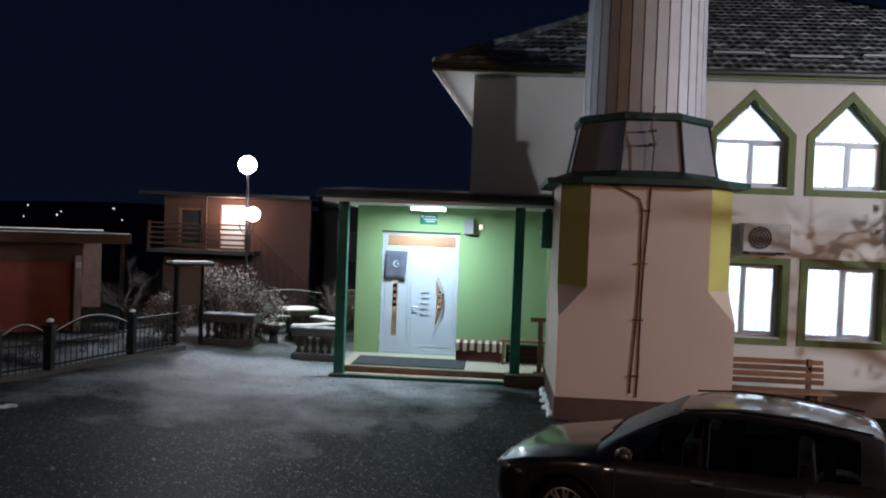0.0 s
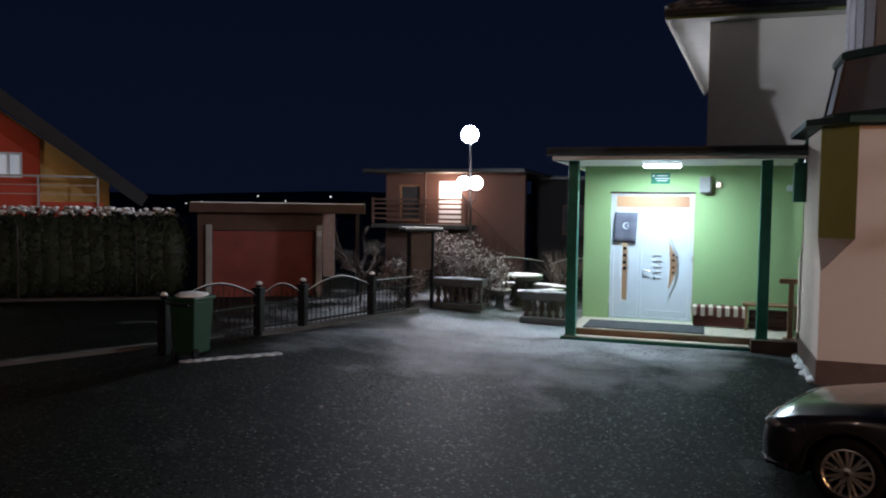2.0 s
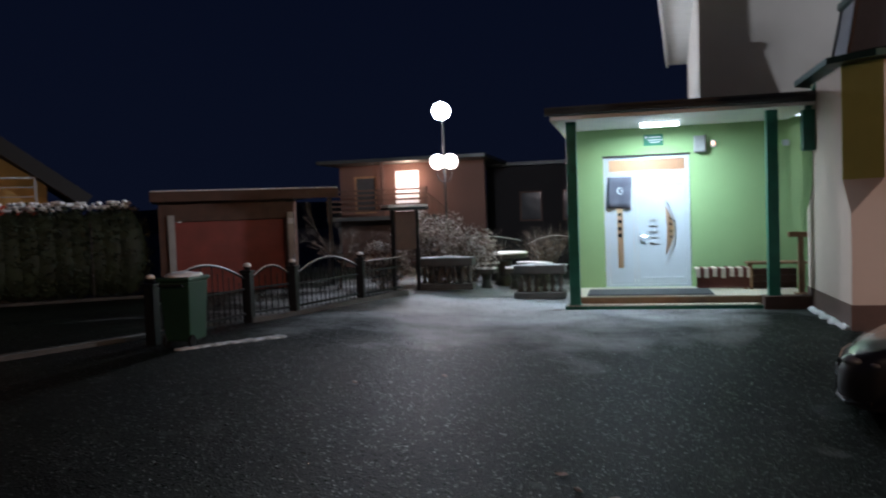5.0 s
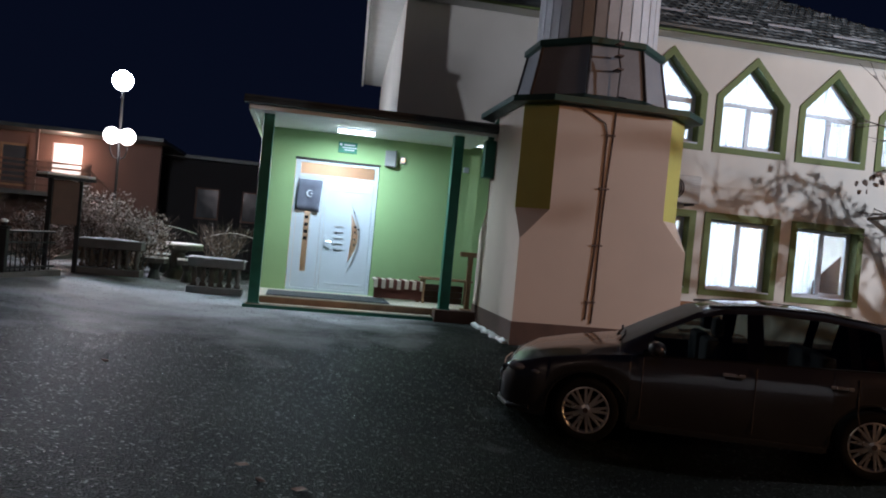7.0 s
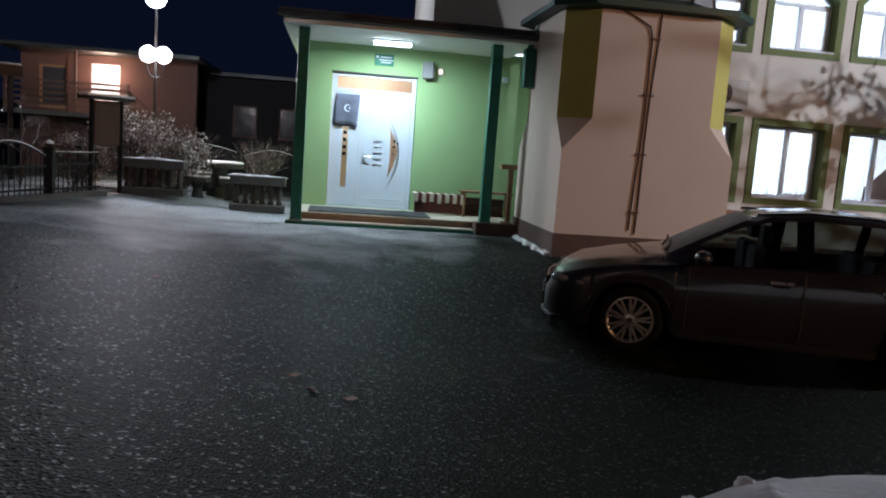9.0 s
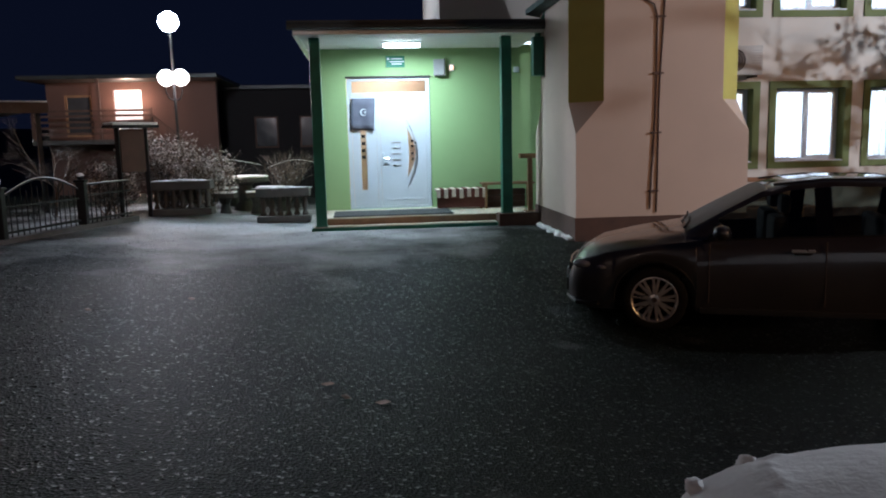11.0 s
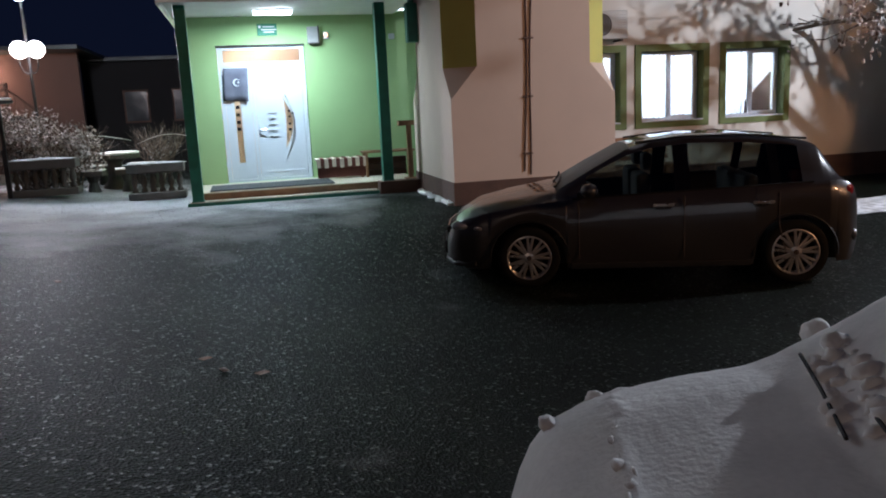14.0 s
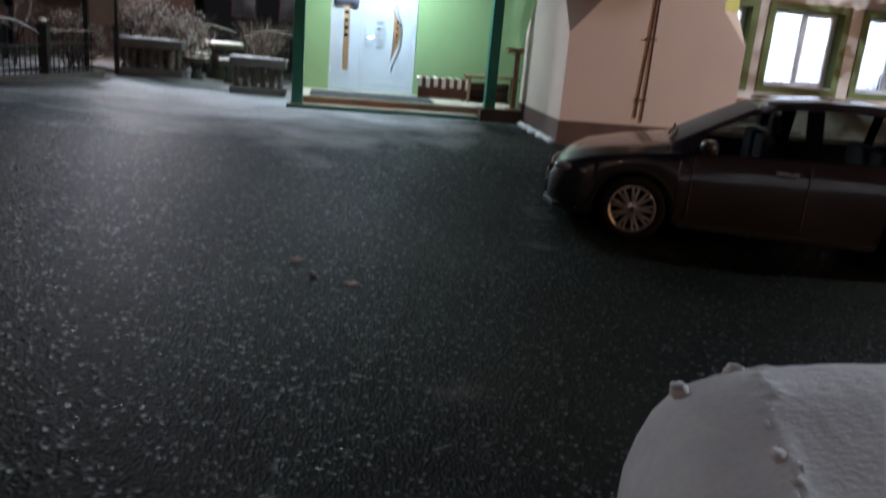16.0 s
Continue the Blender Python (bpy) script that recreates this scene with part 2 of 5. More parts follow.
ALLOY = mat("silver_alloy", (0.58, 0.58, 0.58), 0.3, 0.8, 0.08, 6, 0.02, 60)
CHROME = mat("chrome", (0.7, 0.7, 0.72), 0.12, 1.0, 0.04, 6, 0.0, 60)
CAR_GLASS = glass("tinted_car_glass", (0.34, 0.38, 0.36))
PANE = glass("window_glass", (0.93, 0.95, 0.95))
DOOR_GLASS = mat("dark_door_glass", (0.05, 0.055, 0.06), 0.08, 0, 0.1, 4, 0.0, 60, spec=0.8)
RED_LENS = mat("red_lens", (0.17, 0.008, 0.012), 0.15, 0, 0.1, 6, 0.0, 60)
LENS = mat("headlamp_lens", (0.45, 0.47, 0.48), 0.08, 0.6, 0.1, 20, 0.0, 60)
SEAT = mat("seat_cloth", (0.03, 0.03, 0.032), 0.9, 0, 0.2, 10, 0.2, 100)
CURTAIN = cloth("white_curtain", (0.85, 0.87, 0.9), 0.55)
ROOM = mat("room_white", (0.8, 0.82, 0.84), 0.8, 0, 0.03, 2, 0.02, 60)
RED_DOOR = mat("red_brown_garage", (0.22, 0.045, 0.035), 0.6, 0, 0.15, 3, 0.1, 60)
RED_WALL = mat("red_house_paint", (0.42, 0.06, 0.03), 0.85, 0, 0.08, 2, 0.1, 120)
YELLOW_WALL = mat("ochre_house_paint", (0.60, 0.42, 0.16), 0.85, 0, 0.08, 2, 0.1, 120)
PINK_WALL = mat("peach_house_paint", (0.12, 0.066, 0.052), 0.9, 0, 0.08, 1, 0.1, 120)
FROST_BARK = mat("frosted_bark", (0.20, 0.17, 0.15), 0.9, 0, 0.3, 14, 0.3, 60, colour2=(0.72, 0.71, 0.71), mask=(0.42, 0.55))
# render darkened to near-black, lack of light put into the colour
UNLIT_WALL = mat("unlit_house_render", (0.02, 0.017, 0.018), 0.9, 0, 0.15, 1.5, 0.1, 120)
DARK_TILE = mat("dark_roof_tile", (0.016, 0.015, 0.015), 0.85, 0, 0.25, 3, 0.2, 40)
GREY_SHEET = mat("grey_metal_sheet", (0.27, 0.27, 0.29), 0.5, 0.2, 0.1, 3, 0.03, 40)
LEAF = mat("hedge_leaf", (0.03, 0.042, 0.018), 0.7, 0, 0.4, 3, 0.1, 60)
LEAF_SNOW = mat("snowed_leaf", (0.14, 0.085, 0.06), 0.8, 0, 0.3, 6, 0.1, 60, colour2=(0.54, 0.48, 0.45), mask=(0.4, 0.54))
TWIG = mat("twig_bark", (0.10, 0.07, 0.05), 0.85, 0, 0.3, 9, 0.2, 80, colour2=(0.45, 0.44, 0.43), mask=(0.55, 0.7))
BARK = mat("tree_bark", (0.09, 0.065, 0.045), 0.9, 0, 0.3, 9, 0.4, 60, colour2=(0.4, 0.39, 0.38), mask=(0.58, 0.72))
BIN_GREEN = mat("green_bin_plastic", (0.010, 0.042, 0.02), 0.5, 0, 0.15, 6, 0.05, 60)
FLAG = mat("dark_flag_cloth", (0.13, 0.14, 0.19), 0.9, 0, 0.15, 6, 0.2, 150)
SIGN_GREEN = mat("green_sign", (0.01, 0.18, 0.10), 0.5, 0, 0.1, 6, 0.0, 60)
GREY_BOX = mat("grey_cabinet", (0.35, 0.36, 0.36), 0.5, 0.2, 0.1, 6, 0.05, 60)
AC_WHITE = mat("ac_casing", (0.42, 0.42, 0.40), 0.5, 0, 0.1, 5, 0.05, 60)
EARTH = mat("dark_soil_and_grass", (0.035, 0.035, 0.022), 0.95, 0, 0.4, 1.5, 0.6, 30, colour2=(0.5, 0.5, 0.52), mask=(0.6, 0.75))
STRIPE_A = mat("cream_blanket", (0.62, 0.55, 0.46), 0.95, 0, 0.1, 8, 0.3, 140)
STRIPE_B = mat("brown_blanket", (0.12, 0.04, 0.03), 0.95, 0, 0.1, 8, 0.3, 140)
TUBE_GLOW = glow("lit_tube", (0.95, 1.0, 0.97), 14)
GLOBE_GLOW = glow("lit_white_globe", (0.93, 0.96, 1.0), 30)
GLOBE_WARM = glow("lit_warm_globe", (1.0, 0.82, 0.74), 10)
ROOM_GLOW = glow("lit_ceiling_panel", (0.90, 0.96, 1.0), 55)
SPARK = glow("far_lamp", (1.0, 0.95, 0.85), 1.0)
SPARK_WARM = glow("small_orange_lamp", (1.0, 0.45, 0.2), 3)
BALCONY_GLOW = glow("lit_balcony_lamp", (1.0, 0.75, 0.55), 25)


# ---- mesh helpers ----
def part(name, bm, material, parent=None, label="", smooth=False):
    me = bpy.data.meshes.new(name)
    bm.normal_update()
    bm.to_mesh(me)
    bm.free()
    me.materials.append(material)
    if smooth:
        for p in me.polygons:
            p.use_smooth = True
    ob = new(name, me)
    if parent:
        ob.parent = parent
    if label:
        ob["label"] = label
    return ob


def thing(name, m, label, category, group="", kind=""):
    ob = new(name)
    ob.matrix_world = m
    ob.empty_display_size = 0.1
    return tagged(ob, label, category, group, kind)


def solid(name, bm, material, label, category, group="", kind="", smooth=False, m=None):
    ob = part(name, bm, material, None, "", smooth)
    if m is not None:
        ob.matrix_world = m
    return tagged(ob, label, category, group, kind)


def box(x0, x1, y0, y1, z0, z1, bevel=0.0, bm=None, m=None):
    bm = bm or bmesh.new()
    made = bmesh.ops.create_cube(bm, size=1)["verts"]
    for v in made:
        v.co = Vector(((x0 + x1) / 2 + v.co.x * (x1 - x0), (y0 + y1) / 2 + v.co.y * (y1 - y0), (z0 + z1) / 2 + v.co.z * (z1 - z0)))
        if m is not None:
            v.co = m @ v.co
    if bevel:
        edges = list({e for v in made for e in v.link_edges})
        bmesh.ops.bevel(bm, geom=edges, offset=bevel, segments=2, affect="EDGES", profile=0.6)
    return bm


def rod(a, b, r0, r1=None, n=10, bm=None, caps=True):
    """A tapered round bar between two points."""
    bm = bm or bmesh.new()
    a, b = Vector(a), Vector(b)
    r1 = r0 if r1 is None else r1
    q = (b - a).to_track_quat("Z", "Y")
    rings = []
    for p, r in ((a, r0), (b, r1)):
        rings.append([bm.verts.new(p + q @ Vector((r * math.cos(2 * math.pi * i / n), r * math.sin(2 * math.pi * i / n), 0))) for i in range(n)])
    for i in range(n):
        bm.faces.new((rings[0][i], rings[0][(i + 1) % n], rings[1][(i + 1) % n], rings[1][i]))
    if caps:
        bm.faces.new(rings[0][::-1])
        bm.faces.new(rings[1])
    return bm


def tube(points, r, n=8, bm=None):
    """A round bar along a line of points."""
    bm = bm or bmesh.new()
    pts = [Vector(p) for p in points]
    rings = []
    for i, p in enumerate(pts):
        d = (pts[min(i + 1, len(pts) - 1)] - pts[max(i - 1, 0)]).normalized()
        side = d.cross(Vector((0.31, 0.17, 0.93)))
        if side.length < 0.05:
            side = d.cross(Vector((1, 0, 0)))
        side.normalize()
        up = side.cross(d)
        rr = r[i] if isinstance(r, (list, tuple)) else r
        rings.append([bm.verts.new(p + rr * (math.cos(2 * math.pi * k / n) * side + math.sin(2 * math.pi * k / n) * up)) for k in range(n)])
    for a, b in zip(rings, rings[1:]):
        for k in range(n):
            bm.faces.new((a[k], a[(k + 1) % n], b[(k + 1) % n], b[k]))
    bm.faces.new(rings[0][::-1])
    bm.faces.new(rings[-1])
    return bm


def turned(profile, n=16, cx=0.0, cy=0.0, bm=None, phase=0.0, caps=True):
    """A surface of revolution about the z axis from (radius, z) pairs."""
    bm = bm or bmesh.new()
    rings = [[bm.verts.new((cx + r * math.cos(2 * math.pi * (i + phase) / n), cy + r * math.sin(2 * math.pi * (i + phase) / n), z)) for i in range(n)] for r, z in profile]
    for a, b in zip(rings, rings[1:]):
        for i in range(n):
            bm.faces.new((a[i], a[(i + 1) % n], b[(i + 1) % n], b[i]))
    if caps:
        bm.faces.new(rings[0][::-1])
        bm.faces.new(rings[-1])
    return bm


def panel(outer, holes, y0, y1, bm=None):
    """A wall slab in x and z with openings cut through it, from y0 to y1."""
    bm = bm or bmesh.new()
    edges = []
    for loop in (outer, *holes):
        vs = [bm.verts.new((x, y0, z)) for x, z in loop]
        edges += [bm.edges.new((vs[i], vs[(i + 1) % len(vs)])) for i in range(len(vs))]
    made = bmesh.ops.triangle_fill(bm, edges=edges, use_beauty=True, use_dissolve=False, normal=(0, -1, 0))
    faces = [g for g in made["geom"] if isinstance(g, bmesh.types.BMFace)]
    ext = bmesh.ops.extrude_face_region(bm, geom=faces)
    for v in (g for g in ext["geom"] if isinstance(g, bmesh.types.BMVert)):
        v.co.y = y1
    bmesh.ops.recalc_face_normals(bm, faces=bm.faces)
    return bm


def prism(points, z0, z1, bm=None):
    """An upright prism over a flat outline."""
    bm = bm or bmesh.new()
    lo, hi = [bm.verts.new((x, y, z0)) for x, y in points], [bm.verts.new((x, y, z1)) for x, y in points]
    n = len(points)
    for i in range(n):
        bm.faces.new((lo[i], lo[(i + 1) % n], hi[(i + 1) % n], hi[i]))
    bm.faces.new(lo[::-1])
    bm.faces.new(hi)
    bmesh.ops.recalc_face_normals(bm, faces=bm.faces)
    return bm


def ball(r, z, squash=1.0, n=12):
    """Profile of a globe of radius r about height z, for turned()."""
    return [(max(0.03, r * math.sin(math.pi * (k + 0.4) / (n + 0.8))), z - squash * r * math.cos(math.pi * (k + 0.4) / (n + 0.8))) for k in range(n + 1)]


def lump(cx, cy, cz, rx, ry, rz, rough=0.2, freq=2.0, seed=0.0, sub=3, bm=None):
    """An uneven rounded lump, such as a heap of snow."""
    bm = bm or bmesh.new()
    made = bmesh.ops.create_icosphere(bm, subdivisions=sub, radius=1)["verts"]
    for v in made:
        k = 1 + rough * noise.noise(v.co * freq + Vector((seed, seed * 2, 3)))
        v.co = Vector((cx + v.co.x * rx * k, cy + v.co.y * ry * k, cz + v.co.z * rz * k))
    return bm


def ease(u):
    u = min(max(u, 0.0), 1.0)
    return u * u * (3 - 2 * u)


def gz(x, y):
    """Height of the yard: level before the porch, a little higher by the fence, lower where the hatchback stands."""
    z = 0.08 + 0.085 * min(max(-2.6 - x, 0.0), 2.4)
    z -= 0.46 * ease((13.0 - y) / 3.4) * ease((x + 3.6) / 5.0)
    z -= 0.14 * min(max(x - 3.8, 0.0), 3.6) * ease((y - 10.0) / 4)
    return z


# ---- ground ----
def ground_sheet():
    bm = bmesh.new()
    xs = [-400, -150, -60, -35] + [-24 + 0.75 * i for i in range(60)] + [26, 40, 80, 200, 400]
    ys = [-200, -80, -30, -10, -4, 0, 1] + [2 + 0.75 * i for i in range(40)] + [36, 44, 60, 100, 200, 420]
    grid = [[bm.verts.new((x, y, gz(x, y) - (0.0 if y < 24 else min(3.0, 0.1 * (y - 24))))) for x in xs] for y in ys]
    for a, b in zip(grid, grid[1:]):
        for i in range(len(xs) - 1):
            bm.faces.new((a[i], a[i + 1], b[i + 1], b[i]))
    return bm


solid("ground", ground_sheet(), ASPHALT, "wet dark asphalt yard with thin frost", "ground", kind="structure", smooth=True)

# ---- main building ----
FY = 16.65
def pointed(cx, w, z0, zs, za):
    return [(cx - w / 2, z0), (cx + w / 2, z0), (cx + w / 2, zs), (cx, za), (cx - w / 2, zs)]


def square(cx, w, z0, z1):
    return [(cx - w / 2, z0), (cx + w / 2, z0), (cx + w / 2, z1), (cx - w / 2, z1)]


UPPER = [3.96, 5.73, 7.49, 9.27, 11.05]
LOWER = [5.70, 7.51, 9.376]
UP_GLASS, LOW_GLASS = (1.32, 3.72, 4.66, 5.36), (1.38, 0.95, 2.32)
wall = tagged(new("wall_front"), "cream rendered two-storey front wall with tree shadows", "wall", kind="structure")
holes = [pointed(cx, *UP_GLASS) for cx in UPPER] + [square(cx, *LOW_GLASS) for cx in LOWER]
part("render_coat", panel([(0.56, 3.25), (2.72, 3.25), (2.72, -0.5), (12.7, -0.5), (12.7, 5.66), (0.56, 5.66)], holes, FY, FY + 0.34), CREAM_MAIN, wall)
part("skirt", panel([(2.72, -0.5), (12.72, -0.5), (12.72, 0.05), (2.72, 0.05)], [], FY - 0.03, FY + 0.1), BROWN, wall, "dark brown base course")
solid("wall_west", prism([(0.56, FY + 0.345), (0.84, FY + 0.345), (1.25, 25.0), (0.97, 25.0)], 3.25, 5.66), CREAM_MAIN, "cream rendered side wall of the main building", "wall", kind="structure")
solid("wall_east", box(12.42, 12.7, FY + 0.345, 30, -0.5, 5.66), CREAM_MAIN, "cream rendered end wall of the main building", "wall", kind="structure")


def window(cx, upper, kind_of, twist=0):
    z0 = UP_GLASS[1] if upper else LOW_GLASS[1]
    w = UP_GLASS[0] if upper else LOW_GLASS[0]
    shape = (lambda d: pointed(cx, w + 2 * d, z0 - d, UP_GLASS[2] + 0.4 * d, UP_GLASS[3] + 1.35 * d)) if upper else (lambda d: square(cx, w + 2 * d, z0 - d, LOW_GLASS[2] + d))
    win = tagged(new("window_1"), "lit %s window with white frame and olive green surround" % ("pointed" if upper else "square"), "window", "windows of the facade", "structure")
    part("surround", panel(shape(0.12), [shape(0.0)], FY - 0.03, FY - 0.002), GREEN_TRIM, win, "olive green painted surround")
    part("reveal", panel(shape(0.0), [shape(-0.012)], FY - 0.028, FY + 0.24), GREEN_TRIM, win, "olive green painted reveal")
    fy = FY + 0.2
    part("window_frame", panel(shape(-0.013), [shape(-0.07)], fy, fy + 0.06), PVC, win, "white plastic frame")
    zt = UP_GLASS[2] - 0.07 if upper else LOW_GLASS[2] - 0.02
    if upper:
        part("transom", box(cx - w / 2 + 0.06, cx + w / 2 - 0.06, fy + 0.003, fy + 0.055, zt - 0.035, zt + 0.035, 0.006), PVC, win)
    part("mullion", box(cx - 0.005, cx + 0.045, fy - 0.004, fy + 0.057, z0 + 0.06, zt - 0.036, 0.006), PVC, win)
    part("sash", panel([(cx + 0.047, z0 + 0.072), (cx + w / 2 - 0.072, z0 + 0.072), (cx + w / 2 - 0.072, zt - 0.04), (cx + 0.047, zt - 0.04)], [[(cx + 0.08, z0 + 0.108), (cx + w / 2 - 0.108, z0 + 0.108), (cx + w / 2 - 0.108, zt - 0.075), (cx + 0.08, zt - 0.075)]], fy - 0.012, fy + 0.05), PVC, win, "white opening sash")
    g = part("pane", panel(shape(-0.068), [], fy + 0.03, fy + 0.034), PANE, win)
    g.visible_shadow = False
    part("window_sill", box(cx - w / 2 + 0.02, cx + w / 2 - 0.02, FY - 0.045, FY + 0.195, z0 - 0.004, z0 + 0.02, 0.005), PVC, win)
    # curtain with folds
    bm = bmesh.new()
    n = 90
    cols = []
    c0, c1 = cx - w / 2 - 0.1, cx + w / 2 + 0.1
    if kind_of == "half":
        c1 = cx + 0.12
    for i in range(n + 1):
        x = c0 + (c1 - c0) * i / n
        y = FY + 0.5 + 0.03 * math.sin(x * 55 + twist) + 0.012 * math.sin(x * 131)
        cols.append([bm.verts.new((x, y, z)) for z in (z0 - 0.25, (UP_GLASS[3] + 0.1) if upper else LOW_GLASS[2] + 0.15)])
    for a, b in zip(cols, cols[1:]):
        bm.faces.new((a[0], b[0], b[1], a[1]))
    cur = thing("curtain", pose(0, 0, 0), "sheer white pleated curtain behind the lit window", "curtain", "curtains")
    part("fabric", bm, CURTAIN, cur, smooth=True)
    zc = (UP_GLASS[3] + 0.1) if upper else LOW_GLASS[2] + 0.15
    part("rail", box(cx - w / 2 - 0.12, cx + w / 2 + 0.12, FY + 0.339, FY + 0.55, zc - 0.02, zc + 0.02), PVC, cur)
    return win


for i, cx in enumerate(UPPER):
    window(cx, True, "full", i)
for i, cx in enumerate(LOWER):
    window(cx, False, "half" if i == 2 else "full", i + 7)
st_in = thing("stair_side", pose(0, 0, 0), "grey-brown sloping side of an indoor stair", "stair")
part("side_panel", panel([(9.3, 0.1), (10.2, 0.1), (10.2, 1.85), (9.3, 0.98)], [], FY + 0.6, FY + 0.64), BROWN, st_in)
# lit rooms behind the windows
solid("floor_upper", box(0.9, 12.4, 17.27, 21.0, 3.0, 3.2), ROOM, "pale floor slab of the lit upper room", "floor", kind="structure")
solid("ceiling_upper", box(0.9, 12.4, FY + 0.35, 21.0, 5.45, 5.6), ROOM, "white ceiling of the lit upper room", "ceiling", kind="structure")
solid("floor_lower", box(2.9, 12.4, FY + 0.35, 21.0, -0.2, 0.1), ROOM, "pale floor of the lit lower room", "floor", kind="structure")
solid("wall_back", box(0.9, 12.4, 21.0, 21.2, -0.2, 5.6), ROOM, "white back wall of the lit rooms", "wall", kind="structure")
for z, x0 in ((5.44, 1.5), (2.985, 3.4)):
    for k in range(5):
        solid("ceiling_lamp", box(x0 + 2.1 * k, x0 + 2.1 * k + 1.2, 18.2, 18.8, z - 0.05, z, 0.01), ROOM_GLOW, "lit white ceiling panel lamp", "ceiling lamp", "ceiling lamps")


# hipped roof of tile-shaped sheet metal
def tiled_roof():
    bm = bmesh.new()
    x0, x1, y0, z0, pitch = -0.17, 13.4, 16.0, 5.72, 0.56
    step, rows = 0.26, 24
    for r in range(rows):
        ya, yb = y0 + r * step, y0 + (r + 1) * step + 0.02
        za, zb = z0 + (ya - y0) * pitch + 0.045, z0 + (yb - y0) * pitch
        xa, xb = x0 + r * step, x1 - r * step
        n = max(2, int((xb - xa) / 0.036))
        line = []
        for i in range(n + 1):
            x = xa + (xb - xa) * i / n
            wave = 0.032 * abs(math.sin(math.pi * x / 0.18)) ** 0.7
            line.append((bm.verts.new((x, ya, za - 0.05)), bm.verts.new((x, ya + 0.01, za + wave)), bm.verts.new((x, yb, zb + wave))))
        for a, b in zip(line, line[1:]):
            bm.faces.new((a[0], b[0], b[1], a[1]))
            bm.faces.new((a[1], b[1], b[2], a[2]))
    return bm


roof = thing("roof_main", pose(0, 0, 0), "dark frosted metal tile hipped roof with snow guards", "roof", kind="structure")
part("tile_sheet", tiled_roof(), ROOF_SNOWY, roof, smooth=False)
bm = bmesh.new()
vs = [bm.verts.new(p) for p in ((-0.17, 16.0, 5.7), (7.4, 22.4, 9.4), (0.5, 25.5, 5.7), (13.4, 16.0, 5.7), (13.4, 25.5, 5.7))]
bm.faces.new((vs[0], vs[1], vs[2]))
bm.faces.new((vs[3], vs[4], vs[1]))
bm.faces.new((vs[2], vs[1], vs[4]))
part("hip_slopes", bm, ROOF, roof)
part("soffit", prism([(-0.11, 16.06), (13.34, 16.06), (13.34, 25.5), (0.52, 25.5)], 5.665, 5.695), SOFFIT, roof, "pale boarded eaves soffit")
part("fascia", box(-0.17, 13.4, 16.0, 16.058, 5.6, 5.75, 0.01), GREEN_TRIM, roof, "olive green fascia")
part("fascia", prism([(-0.18, 16.06), (-0.12, 16.06), (0.5, 25.5), (0.44, 25.5)], 5.6, 5.75), SOFFIT, roof, "cream side fascia")
part("gutter", tube([(-0.19, 15.93, 5.68), (13.4, 15.93, 5.68)], 0.055), ROOF, roof, "dark metal gutter")
part("ridge_cap", tube([(-0.15, 16.02, 5.78), (6.5, 22.35, 9.45)], 0.07), ROOF_SNOWY, roof)
for i in range(9):
    gx = 0.9 + 1.35 * i
    gy = 16.57 + (0.12 if i % 2 else 0.0)
    gzz = 5.72 + (gy - 16.0) * 0.56 + 0.1
    part("snow_guard", box(gx, gx + 0.95, gy - 0.015, gy + 0.015, gzz - 0.02, gzz + 0.025, 0.006), GREY_SHEET, roof, "grey metal snow guard")

# ---- minaret ----
MX, MY, MH, MC = 3.25, 14.29, 1.235, 0.39
tower = thing("minaret", pose(MX, MY, 0), "cream minaret base with lime chamfers and white sheet-clad shaft", "minaret")
sq = [(-MH, -MH), (MH, -MH), (MH, MH), (-MH, MH)]
octo = [(-MH + MC, -MH), (MH - MC, -MH), (MH, -MH + MC), (MH, MH - MC), (MH - MC, MH), (-MH + MC, MH), (-MH, MH - MC), (-MH, -MH + MC)]
ZC0, ZC1, ZT = 1.55, 1.99, 3.46


def chamfered_block():
    bm = bmesh.new()
    lo = [bm.verts.new((x, y, 0.4)) for x, y in sq]
    mid = [bm.verts.new((x, y, ZC0)) for x, y in sq]
    up = [bm.verts.new((x, y, ZC1)) for x, y in octo]
    top = [bm.verts.new((x, y, ZT)) for x, y in octo]
    for i in range(4):
        bm.faces.new((lo[i], lo[(i + 1) % 4], mid[(i + 1) % 4], mid[i]))
        a, b = up[2 * i], up[(2 * i + 1) % 8]
        bm.faces.new((mid[i], mid[(i + 1) % 4], b, a))
    for i in range(4):
        bm.faces.new((up[2 * i], top[2 * i], top[(2 * i + 1) % 8], up[(2 * i + 1) % 8]))
    bm.faces.new(top)
    bmesh.ops.recalc_face_normals(bm, faces=bm.faces)
    return bm


part("base_block", chamfered_block(), CREAM, tower)
for i in range(4):
    bm = bmesh.new()
    a, b = octo[(2 * i - 1) % 8], octo[2 * i]
    p = [bm.verts.new((x, y, z)) for (x, y), z in ((a, ZC1), (b, ZC1), (b, ZT), (a, ZT))]
    bm.faces.new(p)
    bmesh.ops.recalc_face_normals(bm, faces=bm.faces)
    part("chamfer_face", bm, LIME, tower, "lime painted chamfer")
    bm = bmesh.new()
    p = [bm.verts.new((x, y, z)) for (x, y), z in ((a, ZC1), (b, ZC1), (sq[i], ZC0))]
    bm.faces.new(p)
    part("chamfer_slope", bm, DUST_SNOW if i == 3 else CREAM, tower)
part("skirt", prism([(x * 1.012, y * 1.012) for x, y in sq], -0.3, 0.4), BROWN, tower, "brown base course")
over = [(x * 1.17, y * 1.17) for x, y in octo]
